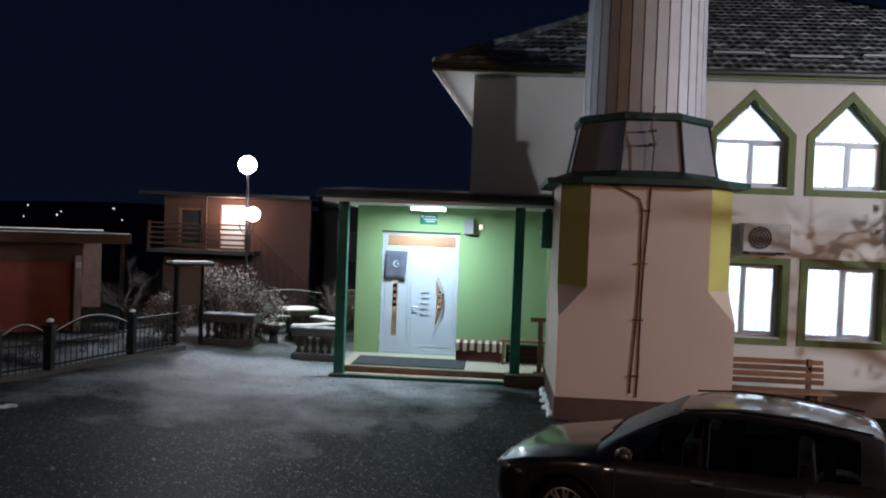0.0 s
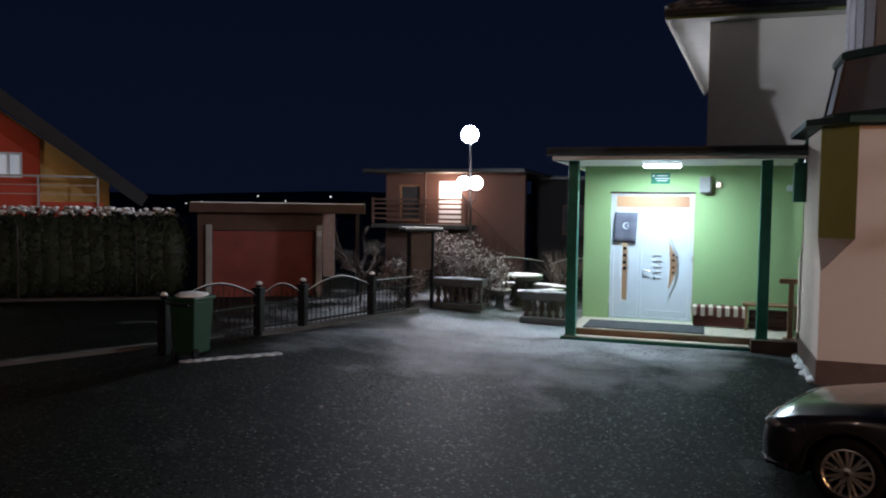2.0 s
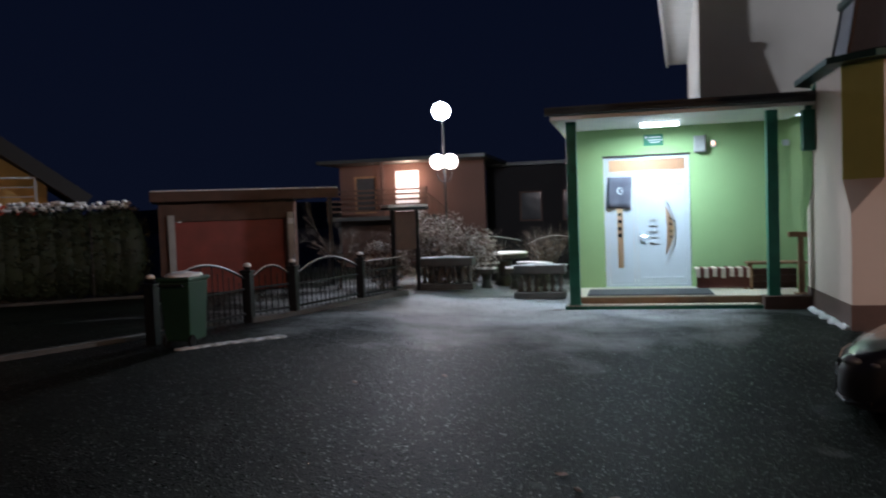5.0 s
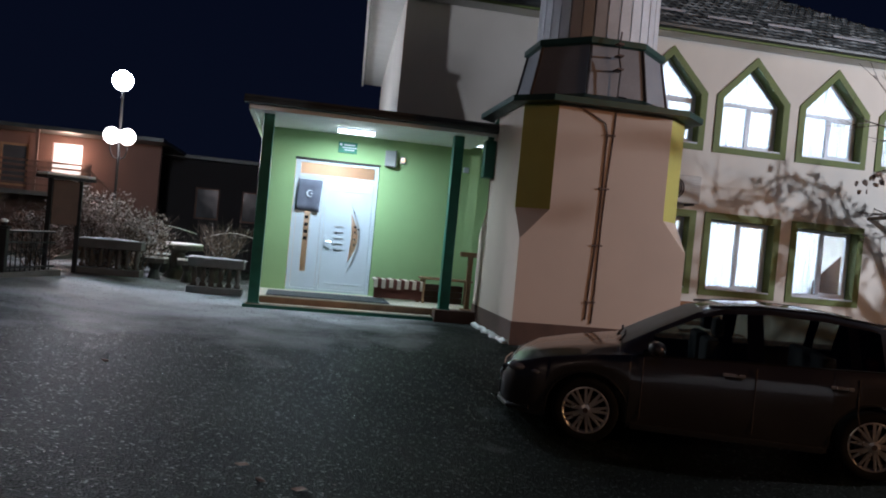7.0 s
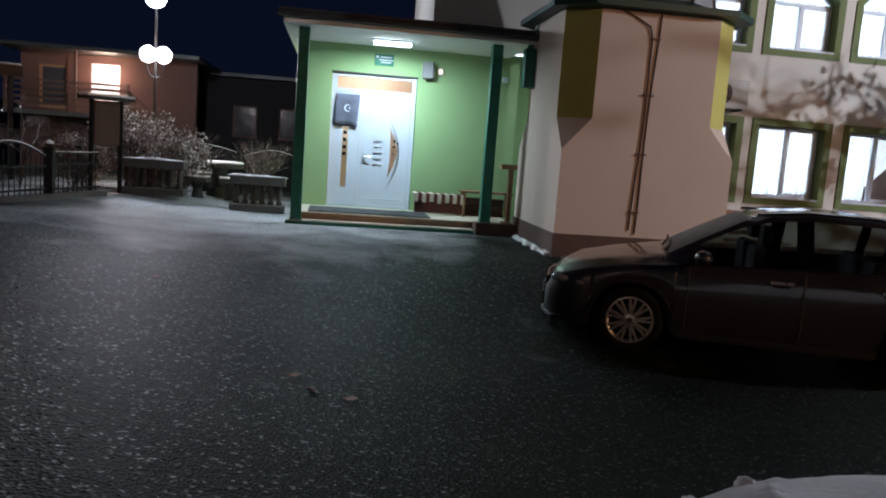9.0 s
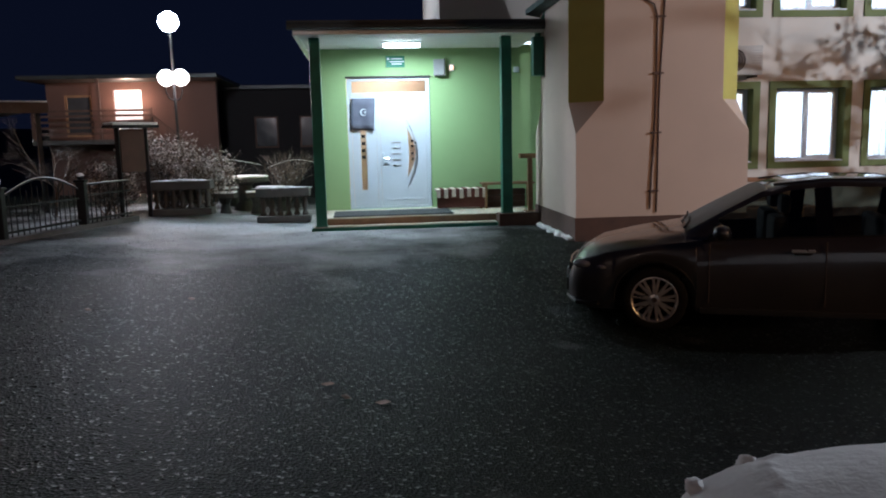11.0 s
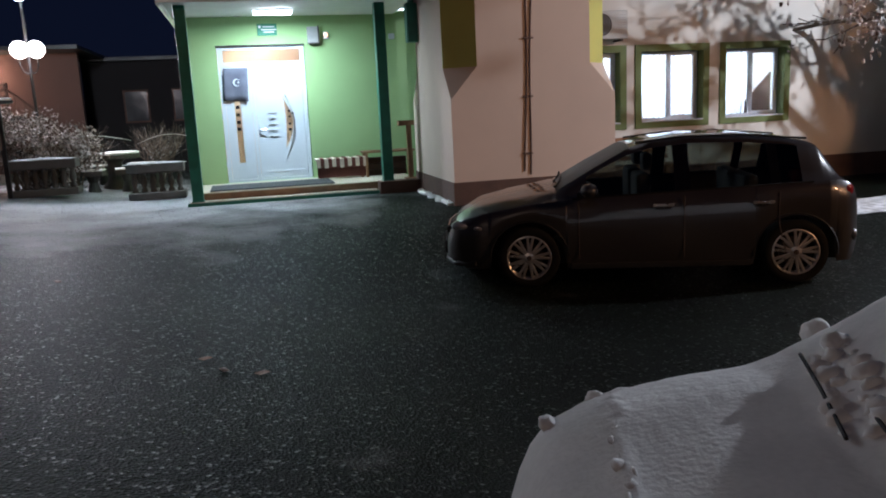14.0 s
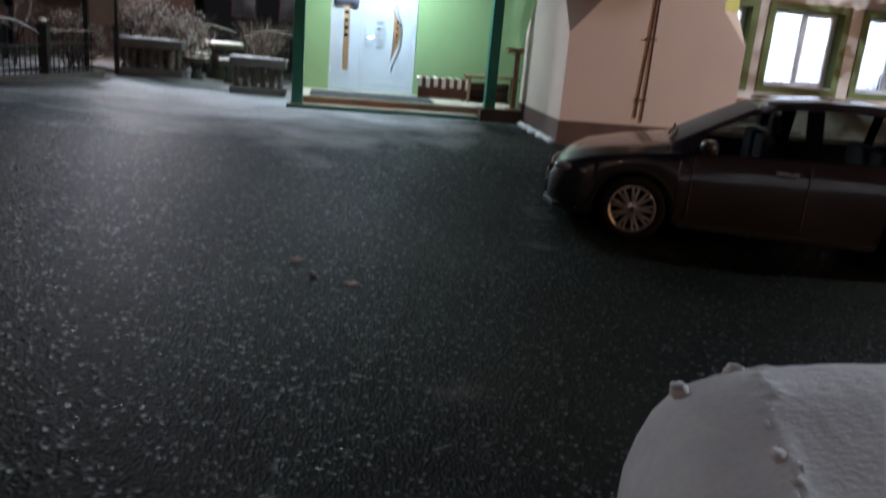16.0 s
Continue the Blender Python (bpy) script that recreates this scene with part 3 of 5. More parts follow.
part("ledge_roof", prism(over, ZT + 0.002, ZT + 0.085), LEDGE, tower, "dark green sheet metal ledge")
part("ledge_top", turned([(1.5, ZT + 0.088), (1.16, ZT + 0.22)], 8, phase=0.5), LEDGE, tower)
part("frustum", turned([(1.16, ZT + 0.2), (1.01, 4.43)], 8, 0.03, 0.0, phase=0.5), GREY_SHEET, tower, "tapered grey sheet metal collar")
for i in range(8):
    a = 2 * math.pi * (i + 0.5) / 8
    part("frustum_rib", tube([(0.03 + 1.17 * math.cos(a), 1.17 * math.sin(a), ZT + 0.2), (0.03 + 1.02 * math.cos(a), 1.02 * math.sin(a), 4.43)], 0.022, 6), SEAM, tower, "dark seam cover")
part("collar_band", turned([(1.05, 4.41), (1.08, 4.43), (1.08, 4.51), (0.95, 4.55)], 8, 0.03, 0.0, phase=0.5), LEDGE, tower, "dark green collar")


def ribbed_shaft():
    bm = bmesh.new()
    prof = []
    n = 32
    for i in range(n):
        a0 = 2 * math.pi * i / n
        w = 2 * math.pi / n
        prof += [(a0, 1.0), (a0 + 0.86 * w, 1.0), (a0 + 0.88 * w, 0.965), (a0 + 0.98 * w, 0.965)]
    rings = [[bm.verts.new((0.05 + r * k * math.cos(a), r * k * math.sin(a), z)) for a, k in prof] for r, z in ((0.925, 4.5), (0.86, 9.5))]
    for i in range(len(prof)):
        bm.faces.new((rings[0][i], rings[0][(i + 1) % len(prof)], rings[1][(i + 1) % len(prof)], rings[1][i]))
    bm.faces.new(rings[1])
    return bm


part("shaft", ribbed_shaft(), SHEET, tower, "ribbed white sheet metal shaft")
for dx, zz in ((0.0, (ZT - 0.02, 0.45)), (-0.07, (ZT - 0.35, 0.5))):
    pts = [(-0.02 + dx + 0.012 * math.sin(z * 2.3 + dx * 40) - 0.045 * (ZT - z) * 0.6, -MH - 0.011, z) for z in [zz[0] - (zz[0] - zz[1]) * i / 22 for i in range(23)]]
    if dx:
        pts = [(-0.55, -MH - 0.015, ZT - 0.02), (-0.35, -MH - 0.015, ZT - 0.1), (-0.16, -MH - 0.018, ZT - 0.2)] + pts
    part("cable", tube(pts, 0.010, 6), PIPE, tower, "brown cable run")
for z in (3.1, 2.35, 1.55, 0.75):
    part("cable_clip", box(-0.13 - 0.026 * (ZT - z), 0.01 - 0.026 * (ZT - z), -MH - 0.03, -MH - 0.001, z - 0.012, z + 0.012), PIPE, tower)
part("cable", tube([(0.02, -1.09, 4.6), (-0.02, -1.13, 4.3), (0.03, -1.15, 4.05), (0.0, -1.2, ZT + 0.2), (0.0, -1.5, ZT + 0.13)], 0.012, 6), SEAM, tower)
for z in (4.42, 4.25, 4.05):
    part("cable_clip", box(-0.04, 0.05, -1.14 - (4.5 - z) * 0.16, -1.02, z - 0.012, z + 0.012), PIPE, tower)

# ---- porch ----
PL, PR, PT = -1.74, 2.02, 0.27
solid("wall_porch", panel([(-1.62, -0.1), (2.72, -0.1), (2.72, 3.2), (-1.62, 3.2)], [square(-0.37, 1.52, PT, 2.65)], 17.0, 17.25), GREEN_WALL, "bright green painted porch wall", "wall", kind="structure")
solid("wall_porch_side", box(-1.62, -1.37, 17.255, 23.0, -0.1, 3.2), GREEN_WALL, "green painted side wall of the annex", "wall", kind="structure")
solid("ceiling_lobby", box(-1.36, 2.7, 17.26, 18.7, 3.0, 3.1), ROOM, "plain lobby ceiling", "ceiling", kind="structure")
solid("floor_lobby", box(-1.36, 2.7, 17.26, 18.7, 0.0, PT), TILE, "tiled lobby floor", "floor", kind="structure")
solid("wall_lobby_end", box(2.5, 2.7, 17.26, 18.6, PT, 3.0), PEACH, "peach lobby end wall", "wall", kind="structure")
solid("wall_porch_lobby", box(-1.36, 2.7, 18.6, 18.7, PT, 3.0), PEACH, "peach wall closing the lobby behind the door", "wall", kind="structure")
steps = thing("porch_steps", pose(0, 0, 0), "tiled porch steps with terracotta risers and green edge", "steps", kind="structure")
part("platform", box(-1.6, 2.02, 15.52, 17.0, -0.1, PT - 0.02), TERRA, steps, "terracotta painted riser")
part("platform_top", box(-1.6, 2.02, 15.5, 17.0, PT - 0.018, PT), TILE, steps, "pale tiled platform")
part("lower_step", box(PL, 1.32, 15.3, 15.518, -0.1, 0.13), DARK_GREEN, steps, "dark green painted step edge")
part("tread", box(PL + 0.03, 1.3, 15.32, 15.518, 0.132, 0.15), TILE, steps, "pale tiled tread")
part("plinth_block", box(1.322, 2.03, 15.2, 15.497, -0.1, 0.28, 0.01), BROWN, steps, "brown rendered plinth")
for cx in (-1.58, 1.49):
    z0 = 0.15 if cx < 0 else 0.28
    col = thing("porch_column", pose(cx, 15.4, z0), "square dark green painted porch column", "column", "porch columns")
    part("post", box(-0.085, 0.085, -0.085, 0.085, 0, 3.15 - z0, 0.012), DARK_GREEN, col)
    part("foot_plate", box(-0.097, 0.097, -0.095, 0.095, 0, 0.02, 0.004), DARK_GREEN, col)
canopy = thing("porch_roof", pose(0, 0, 0), "low dark metal porch roof with white soffit", "roof", kind="structure")
part("soffit", box(-1.8, 2.03, 14.98, 17.0, 3.15, 3.18), SOFFIT, canopy, "white boarded soffit")
part("fascia", box(-1.86, 2.05, 14.9, 14.978, 3.14, 3.26, 0.008), SOFFIT, canopy, "white fascia board")
part("gutter", tube([(-1.95, 14.86, 3.27), (2.1, 14.86, 3.25)], 0.065), ROOF, canopy, "dark gutter")
bm = bmesh.new()
vs = [bm.verts.new(p) for p in ((-1.95, 14.82, 3.28), (2.1, 14.82, 3.28), (2.1, 17.3, 3.45), (-1.95, 17.3, 3.45))]
bm.faces.new(vs)
ext = bmesh.ops.extrude_face_region(bm, geom=bm.faces[:])
for v in (g for g in ext["geom"] if isinstance(g, bmesh.types.BMVert)):
    v.co.z += 0.06
bmesh.ops.recalc_face_normals(bm, faces=bm.faces)
part("roof_sheet", bm, ROOF, canopy, "dark metal roof sheet")
part("side_fascia", box(-1.88, -1.802, 14.98, 22, 3.14, 3.3), SOFFIT, canopy)
part("rear_roof", box(-1.9, 0.55, 17.3, 23.0, 3.3, 3.5), ROOF, canopy)
# downpipe hopper beside the minaret
hop = thing("rain_hopper", pose(1.93, 14.98, 2.48), "dark green rainwater hopper and downpipe", "downpipe")
part("hopper_box", box(-0.09, 0.09, -0.09, 0.09, 0, 0.6, 0.015), DARK_GREEN, hop)
part("pipe_bend", tube([(0.0, 0.0, 0.6), (0.02, -0.02, 0.75), (0.12, -0.1, 0.95), (0.25, -0.2, 1.02)], 0.05), DARK_GREEN, hop)

# tube lamp
tl = thing("porch_lamp", pose(-0.16, 16.02, 3.15), "lit white tube lamp under the porch soffit", "lamp")
part("casing", box(-0.33, 0.33, -0.07, 0.07, -0.03, 0, 0.008), PVC, tl)
part("diffuser", box(-0.31, 0.31, -0.06, 0.06, -0.085, -0.032, 0.02), TUBE_GLOW, tl, "glowing diffuser")

# ---- door ----
door = tagged(new("door_1"), "white plastic entrance door with side panel and transom", "door", kind="structure")
DX0, DX1, DZ0, DZ1 = -1.12, 0.38, PT + 0.005, 2.64
ZL = 2.32
part("door_frame", panel([(DX0, DZ0), (DX1, DZ0), (DX1, DZ1), (DX0, DZ1)], [[(DX0 + 0.07, DZ0 + 0.04), (-0.6, DZ0 + 0.04), (-0.6, ZL), (DX0 + 0.07, ZL)], [(-0.54, DZ0 + 0.04), (DX1 - 0.07, DZ0 + 0.04), (DX1 - 0.07, ZL), (-0.54, ZL)], [(DX0 + 0.09, ZL + 0.06), (DX1 - 0.07, ZL + 0.06), (DX1 - 0.07, DZ1 - 0.05), (DX0 + 0.09, DZ1 - 0.05)]], 17.03, 17.13), PVC, door)
part("transom_pane", box(DX0 + 0.08, DX1 - 0.06, 17.07, 17.085, ZL + 0.05, DZ1 - 0.04), PANE, door, "reflecting transom pane")
side = part("side_leaf", panel([(DX0 + 0.075, DZ0 + 0.045), (-0.605, DZ0 + 0.045), (-0.605, ZL - 0.005), (DX0 + 0.075, ZL - 0.005)], [[(-0.9, 0.62), (-0.80, 0.62), (-0.80, 1.98), (-0.9, 1.98)]], 17.035, 17.1), PVC, door, "white narrow side leaf")
part("slit_pane", box(-0.92, -0.785, 17.06, 17.07, 0.61, 1.99), PANE, side, "narrow glass strip")
part("slit_trim", panel([(-0.955, 0.56), (-0.75, 0.56), (-0.75, 2.02), (-0.955, 2.02)], [[(-0.92, 0.6), (-0.785, 0.6), (-0.785, 1.985), (-0.92, 1.985)]], 17.024, 17.034), PVC, side)
for z in (1.22, 1.34, 1.47, 1.6):
    part("steel_stud", box(-0.885, -0.82, 17.052, 17.058, z - 0.03, z + 0.03), CHROME, side, "small steel square")
def crescent_line(x0, bulge, z0, z1, width, n=16):
    fr = [(x0 + bulge * math.sin(math.pi * i / n), width * math.sin(math.pi * i / n) + 0.004, z0 + (z1 - z0) * i / n) for i in range(n + 1)]
    return [(a, z) for a, w, z in fr] + [(a - w, z) for a, w, z in fr[::-1]]


leaf = part("door_leaf", panel([(-0.535, DZ0 + 0.045), (DX1 - 0.075, DZ0 + 0.045), (DX1 - 0.075, ZL - 0.005), (-0.535, ZL - 0.005)], [crescent_line(-0.055, 0.155, 0.83, 1.75, 0.12)], 17.03, 17.1), PVC, door, "white moulded door leaf")
for z0, z1 in ((0.42, 0.45), (2.12, 2.15)):
    part("moulding", box(-0.44, 0.24, 17.02, 17.032, z0, z1, 0.005), PVC, leaf)
for i in range(5):
    z = 1.05 + 0.105 * i
    part("steel_strip", box(-0.34, -0.17, 17.016, 17.03, z, z + 0.02, 0.003), ALLOY, leaf, "brushed steel strip")


def crescent(x0, bulge, z0, z1, width, y0, y1):
    return panel(crescent_line(x0, bulge, z0, z1, width), [], y0, y1)


part("crescent_trim", crescent(-0.06, 0.2, 0.66, 1.9, 0.035, 17.012, 17.028), ALLOY, leaf, "curved steel trim")
part("crescent_pane", crescent(-0.055, 0.155, 0.83, 1.75, 0.12, 17.06, 17.066), PANE, leaf, "crescent-shaped pane")
for z in (1.15, 1.25, 1.38, 1.48):
    part("steel_stud", box(0.02, 0.06, 17.012, 17.019, z, z + 0.04), CHROME, leaf, "small steel square")
part("handle", tube([(-0.49, 17.03, 1.2), (-0.49, 16.97, 1.2), (-0.38, 16.965, 1.19)], 0.012), CHROME, leaf, "steel lever handle")
part("lock_plate", box(-0.51, -0.47, 17.018, 17.032, 1.08, 1.3, 0.005), PVC, leaf)
for x in (DX0 + 0.005, DX1 - 0.02):
    for z in (0.55, 1.4, 2.18):
        part("hinge", rod((x, 17.015, z), (x, 17.015, z + 0.1), 0.018), PVC, door, "white barrel hinge")
part("lintel_strip", box(DX0 - 0.02, DX1 + 0.02, 16.985, 17.03, DZ1 + 0.002, DZ1 + 0.03), SEAM, door, "dark lintel strip")
# flag
bm = bmesh.new()
cols = []
for i in range(13):
    u = i / 12
    cols.append([bm.verts.new((-1.04 + 0.42 * u - 0.03 * (1 - v) * 1, 17.005 - 0.012 * math.sin(u * 9 + v * 2) * (1 - v * 0.5) - 0.006, 1.72 + 0.56 * v - 0.02 * u * (1 - v))) for v in (0, 0.2, 0.4, 0.6, 0.8, 1)])
for a, b in zip(cols, cols[1:]):
    for k in range(5):
        bm.faces.new((a[k], b[k], b[k + 1], a[k + 1]))
ext = bmesh.ops.extrude_face_region(bm, geom=bm.faces[:])
for v in (g for g in ext["geom"] if isinstance(g, bmesh.types.BMVert)):
    v.co.y += 0.004
flag = solid("flag", bm, FLAG, "dark cloth flag with pale crescent hung on the door", "flag", smooth=True)
bm = bmesh.new()
fr = [(math.cos(a), math.sin(a)) for a in [radians(40 + 280 * i / 20) for i in range(21)]]
out = [(-0.83 + 0.065 * c, 2.03 + 0.065 * s) for c, s in fr] + [(-0.815 + 0.05 * c, 2.03 + 0.05 * s) for c, s in fr[::-1]]
part("crescent_mark", panel(out, [], 16.976, 16.98), PVC, flag, "pale crescent mark")
part("star_mark", panel([(-0.80 + (0.026 if k % 2 == 0 else 0.011) * math.cos(radians(90 + 36 * k)), 2.03 + (0.026 if k % 2 == 0 else 0.011) * math.sin(radians(90 + 36 * k))) for k in range(10)], [], 16.976, 16.98), PVC, flag)
# sign, cabinet, small lamps
sg = thing("wall_sign", pose(-0.23, 16.99, 2.92), "small green sign plate with unreadable white lines", "sign")
part("plate", box(-0.17, 0.17, -0.015, 0.008, -0.1, 0.1, 0.004), SIGN_GREEN, sg)
for z, w in ((0.04, 0.1), (-0.01, 0.13), (-0.05, 0.09)):
    part("text_bar", box(-w + 0.03, w + 0.03, -0.019, -0.0155, z, z + 0.018), PVC, sg)
part("emblem", box(-0.145, -0.105, -0.019, -0.0155, 0.03, 0.07), PVC, sg)
cb = thing("junction_cabinet", pose(0.56, 16.998, 2.66), "grey wall cabinet beside the door", "cabinet")
part("case", box(-0.1, 0.1, -0.1, 0, 0, 0.29, 0.008), GREY_BOX, cb)
part("edge_strip", box(0.085, 0.105, -0.112, -0.1, -0.01, 0.3), SEAM, cb, "dark edge")
part("edge_strip", box(-0.08, 0.084, -0.112, -0.1, -0.012, 0.008), SEAM, cb, "dark edge")
al = thing("wall_beacon", pose(0.79, 16.998, 2.8), "small glowing orange lamp on the wall", "lamp")
part("back_box", box(-0.045, 0.045, -0.04, 0, -0.06, 0.06, 0.01), PVC, al)
part("lens", turned([(0.03, -0.02), (0.032, 0.0), (0.02, 0.03)], 12, 0, -0.055), SPARK_WARM, al, "orange lens")
cm = thing("wall_sensor", pose(1.98, 16.998, 2.75), "small white sensor box on the wall", "sensor")
part("case", box(-0.05, 0.05, -0.08, 0, -0.05, 0.05, 0.01), PVC, cm)
# mat
mt = thing("door_mat", pose(0, 0, PT), "dark ribbed rubber mat before the door", "mat")
part("sheet", box(-1.4, 0.62, 15.56, 16.5, 0.002, 0.018, 0.004), MAT_DARK, mt)
for i in range(40):
    part("rib", box(-1.38 + 0.0498 * i, -1.38 + 0.0498 * i + 0.022, 15.57, 16.49, 0.018, 0.026), MAT_DARK, mt)

# ---- things on the porch ----
bench = thing("covered_bench", pose(0.86, 16.62, PT), "low bench draped with a striped woven blanket", "bench")
for x in (-0.38, 0.36):
    for y in (-0.14, 0.14):
        part("leg", box(x - 0.025, x + 0.025, y - 0.025, y + 0.025, 0, 0.29), WOOD, bench)
part("seat", box(-0.42, 0.41, -0.19, 0.19, 0.29, 0.33, 0.008), WOOD, bench)
for i in range(13):
    x = -0.45 + 0.069 * i
    sag = 0.015 * math.sin(i * 1.9)
    bm = box(x, x + 0.067, -0.215, 0.2, 0.325, 0.365 + 0.5 * sag, 0.01)
    box(x, x + 0.067, -0.225, -0.2, 0.21 + sag, 0.362, 0.006, bm)
    part("blanket_stripe", bm, STRIPE_A if i % 2 == 0 else STRIPE_B, bench, "cream stripe" if i % 2 == 0 else "dark brown stripe")
part("blanket_fall", box(-0.44, 0.42, -0.205, -0.185, 0.03, 0.22, 0.004), STRIPE_B, bench, "dark blanket hanging in front")
tb = thing("wooden_bench", pose(1.72, 16.55, PT), "plain wooden bench with slim legs on the porch", "bench")
for x in (-0.42, 0.4):
    for y in (-0.17, 0.17):
        part("leg", box(x - 0.022, x + 0.022, y - 0.022, y + 0.022, 0, 0.42, 0.004), WOOD, tb)
for k in range(4):
    part("seat_board", box(-0.48, 0.46, -0.2 + 0.102 * k, -0.105 + 0.102 * k, 0.42, 0.455, 0.006), WOOD, tb)
bk = thing("storage_crate", pose(1.72, 16.72, PT), "dark low wooden crate under the bench", "crate")
for z in (0.0, 0.11, 0.22):
    part("board", box(-0.36, 0.34, -0.1, 0.1, z, z + 0.1, 0.006), BROWN, bk)
st = thing("wooden_stand", pose(1.93, 15.62, 0.27), "T-shaped wooden stand on the plinth", "stand")
part("upright", box(-0.04, 0.04, -0.035, 0.035, 0.02, 0.9, 0.006), WOOD, st)
part("top_board", box(-0.18, 0.18, -0.06, 0.06, 0.9, 0.98, 0.008), WOOD, st)
part("foot", box(-0.1, 0.1, -0.09, 0.09, 0, 0.02), WOOD, st)

# varnished slat bench by the facade
sb = thing("slat_bench", pose(5.75, 15.25, gz(5.75, 15.2)), "varnished slatted wooden park bench by the wall", "bench")
for k, z in enumerate((0.52, 0.63, 0.74, 0.85)):
    part("back_slat", box(-0.98, 0.98, 0.2 + 0.02 * k, 0.235 + 0.02 * k, z, z + 0.085, 0.01), WOOD_ORANGE, sb)
for k in range(4):
    part("seat_slat", box(-1.02, 1.02, -0.25 + 0.11 * k, -0.155 + 0.11 * k, 0.42, 0.455, 0.01), WOOD_ORANGE, sb)
for x in (-0.75, 0.75):
    part("leg", box(x - 0.04, x + 0.04, -0.22, -0.14, 0, 0.42, 0.006), WOOD_ORANGE, sb)
    part("back_post", box(x - 0.04, x + 0.04, 0.24, 0.32, 0, 0.95, 0.006), WOOD_ORANGE, sb)
    part("side_rail", box(x - 0.035, x + 0.035, -0.14, 0.24, 0.33, 0.4, 0.006), WOOD_ORANGE, sb)

# air conditioner on the facade
ac = thing("air_conditioner", pose(5.96, FY, 2.54), "off-white outdoor air conditioner unit on the wall", "air conditioner")
part("casing", box(-0.42, 0.42, -0.34, -0.06, 0.0, 0.52, 0.02), AC_WHITE, ac)
part("fan_guard", turned([(0.21, 0.0), (0.21, 0.012)], 28), SEAM, ac, "round dark fan guard").matrix_local = pose(-0.12, -0.342, 0.26, 90)
for r in (0.06, 0.11, 0.16, 0.205):
    part("guard_ring", tube([(-0.12 + r * math.cos(radians(15 * k)), -0.362, 0.26 + r * math.sin(radians(15 * k))) for k in range(25)], 0.004, 5), AC_WHITE, ac)
for k in range(6):
    part("vent_slat", box(0.2, 0.38, -0.348, -0.338, 0.2 + 0.045 * k, 0.215 + 0.045 * k), GREY_BOX, ac)
for x in (-0.3, 0.3):
    part("bracket", box(x - 0.02, x + 0.02, -0.34, 0, -0.04, -0.002), SEAM, ac)
part("pipe", tube([(-0.42, -0.2, 0.1), (-0.6, -0.12, 0.12), (-0.7, -0.04, 0.3), (-0.72, -0.03, 0.5)], 0.025), GREY_BOX, ac)

# snow ridge at the foot of the minaret
bm = bmesh.new()
for i in range(14):
    y = 13.2 + 0.16 * i
    lump(1.97 + 0.03 * math.sin(i * 1.7), y, gz(2, y) + 0.01, 0.06 + 0.025 * math.sin(i * 2.3), 0.11, 0.045, 0.35, 3, i * 1.3, 2, bm)
solid("snow_ridge", bm, SNOW, "thin ridge of snow along the minaret foot", "snow", kind="stuff", smooth=True)


# snow left lying at the far end of the yard
bm = bmesh.new()
xs, ys = [6.2 + 0.25 * i for i in range(28)], [11.3 + 0.2 * k for k in range(13)]
grid = []
for y in ys:
    row = []
    for x in xs:
        edge = min((y - 11.3) / 0.5, (13.7 - y) / 0.5, (x - 6.2) / 0.8, 1.0)
        row.append(bm.verts.new((x, y, gz(x, y) - 0.02 + 0.045 * edge + 0.02 * noise.noise(Vector((x * 1.7, y * 2.1, 5))))))
    grid.append(row)
for a, b in zip(grid, grid[1:]):
    for i in range(len(xs) - 1):
        bm.faces.new((a[i], a[i + 1], b[i + 1], b[i]))
solid("snow_patch", bm, DUST_SNOW, "thin trodden snow lying at the end of the yard", "snow", kind="stuff", smooth=True)


# ---- cars ----
def lerp_line(pts, x):
    if x <= pts[0][0]:
        return pts[0][1]
    for (x0, y0), (x1, y1) in zip(pts, pts[1:]):
        if x <= x1:
            u = (x - x0) / (x1 - x0)
            return y0 + (y1 - y0) * u
    return pts[-1][1]


TOPLINE = [(0.0, 0.52), (0.04, 0.64), (0.12, 0.74), (0.3, 0.82), (0.6, 0.885), (0.95, 0.945), (1.12, 0.975), (1.5, 1.19), (1.85, 1.375), (2.1, 1.445), (2.5, 1.48), (3.0, 1.465), (3.4, 1.42), (3.62, 1.375), (3.7, 1.345), (3.8, 1.21), (3.93, 1.03), (4.03, 0.9), (4.08, 0.76), (4.1, 0.6)]
BELT = [(0.0, 0.50), (0.06, 0.60), (0.15, 0.68), (0.4, 0.76), (0.9, 0.85), (1.3, 0.89), (2.2, 0.93), (3.3, 0.97), (3.85, 1.0), (4.03, 0.93), (4.1, 0.58)]
HALF = [(0.0, 0.52), (0.05, 0.66), (0.15, 0.77), (0.35, 0.84), (0.7, 0.875), (1.5, 0.88), (3.2, 0.88), (3.75, 0.85), (3.97, 0.79), (4.06, 0.70), (4.1, 0.6)]
ROOFW = [(0.0, 0.42), (0.3, 0.62), (1.1, 0.70), (1.5, 0.67), (1.9, 0.60), (2.6, 0.58), (3.5, 0.575), (3.85, 0.58), (4.05, 0.62), (4.2, 0.5)]
FWX, RWX, WR = 0.86, 3.438, 0.315


def sill(x):
    z = 0.2 if 0.15 < x < 4.05 else 0.28
    for c in (FWX, RWX):
        d = abs(x - c)
        if d < 0.385:
            z = max(z, WR + math.sqrt(0.385 ** 2 - d * d) * 0.97)
    return z


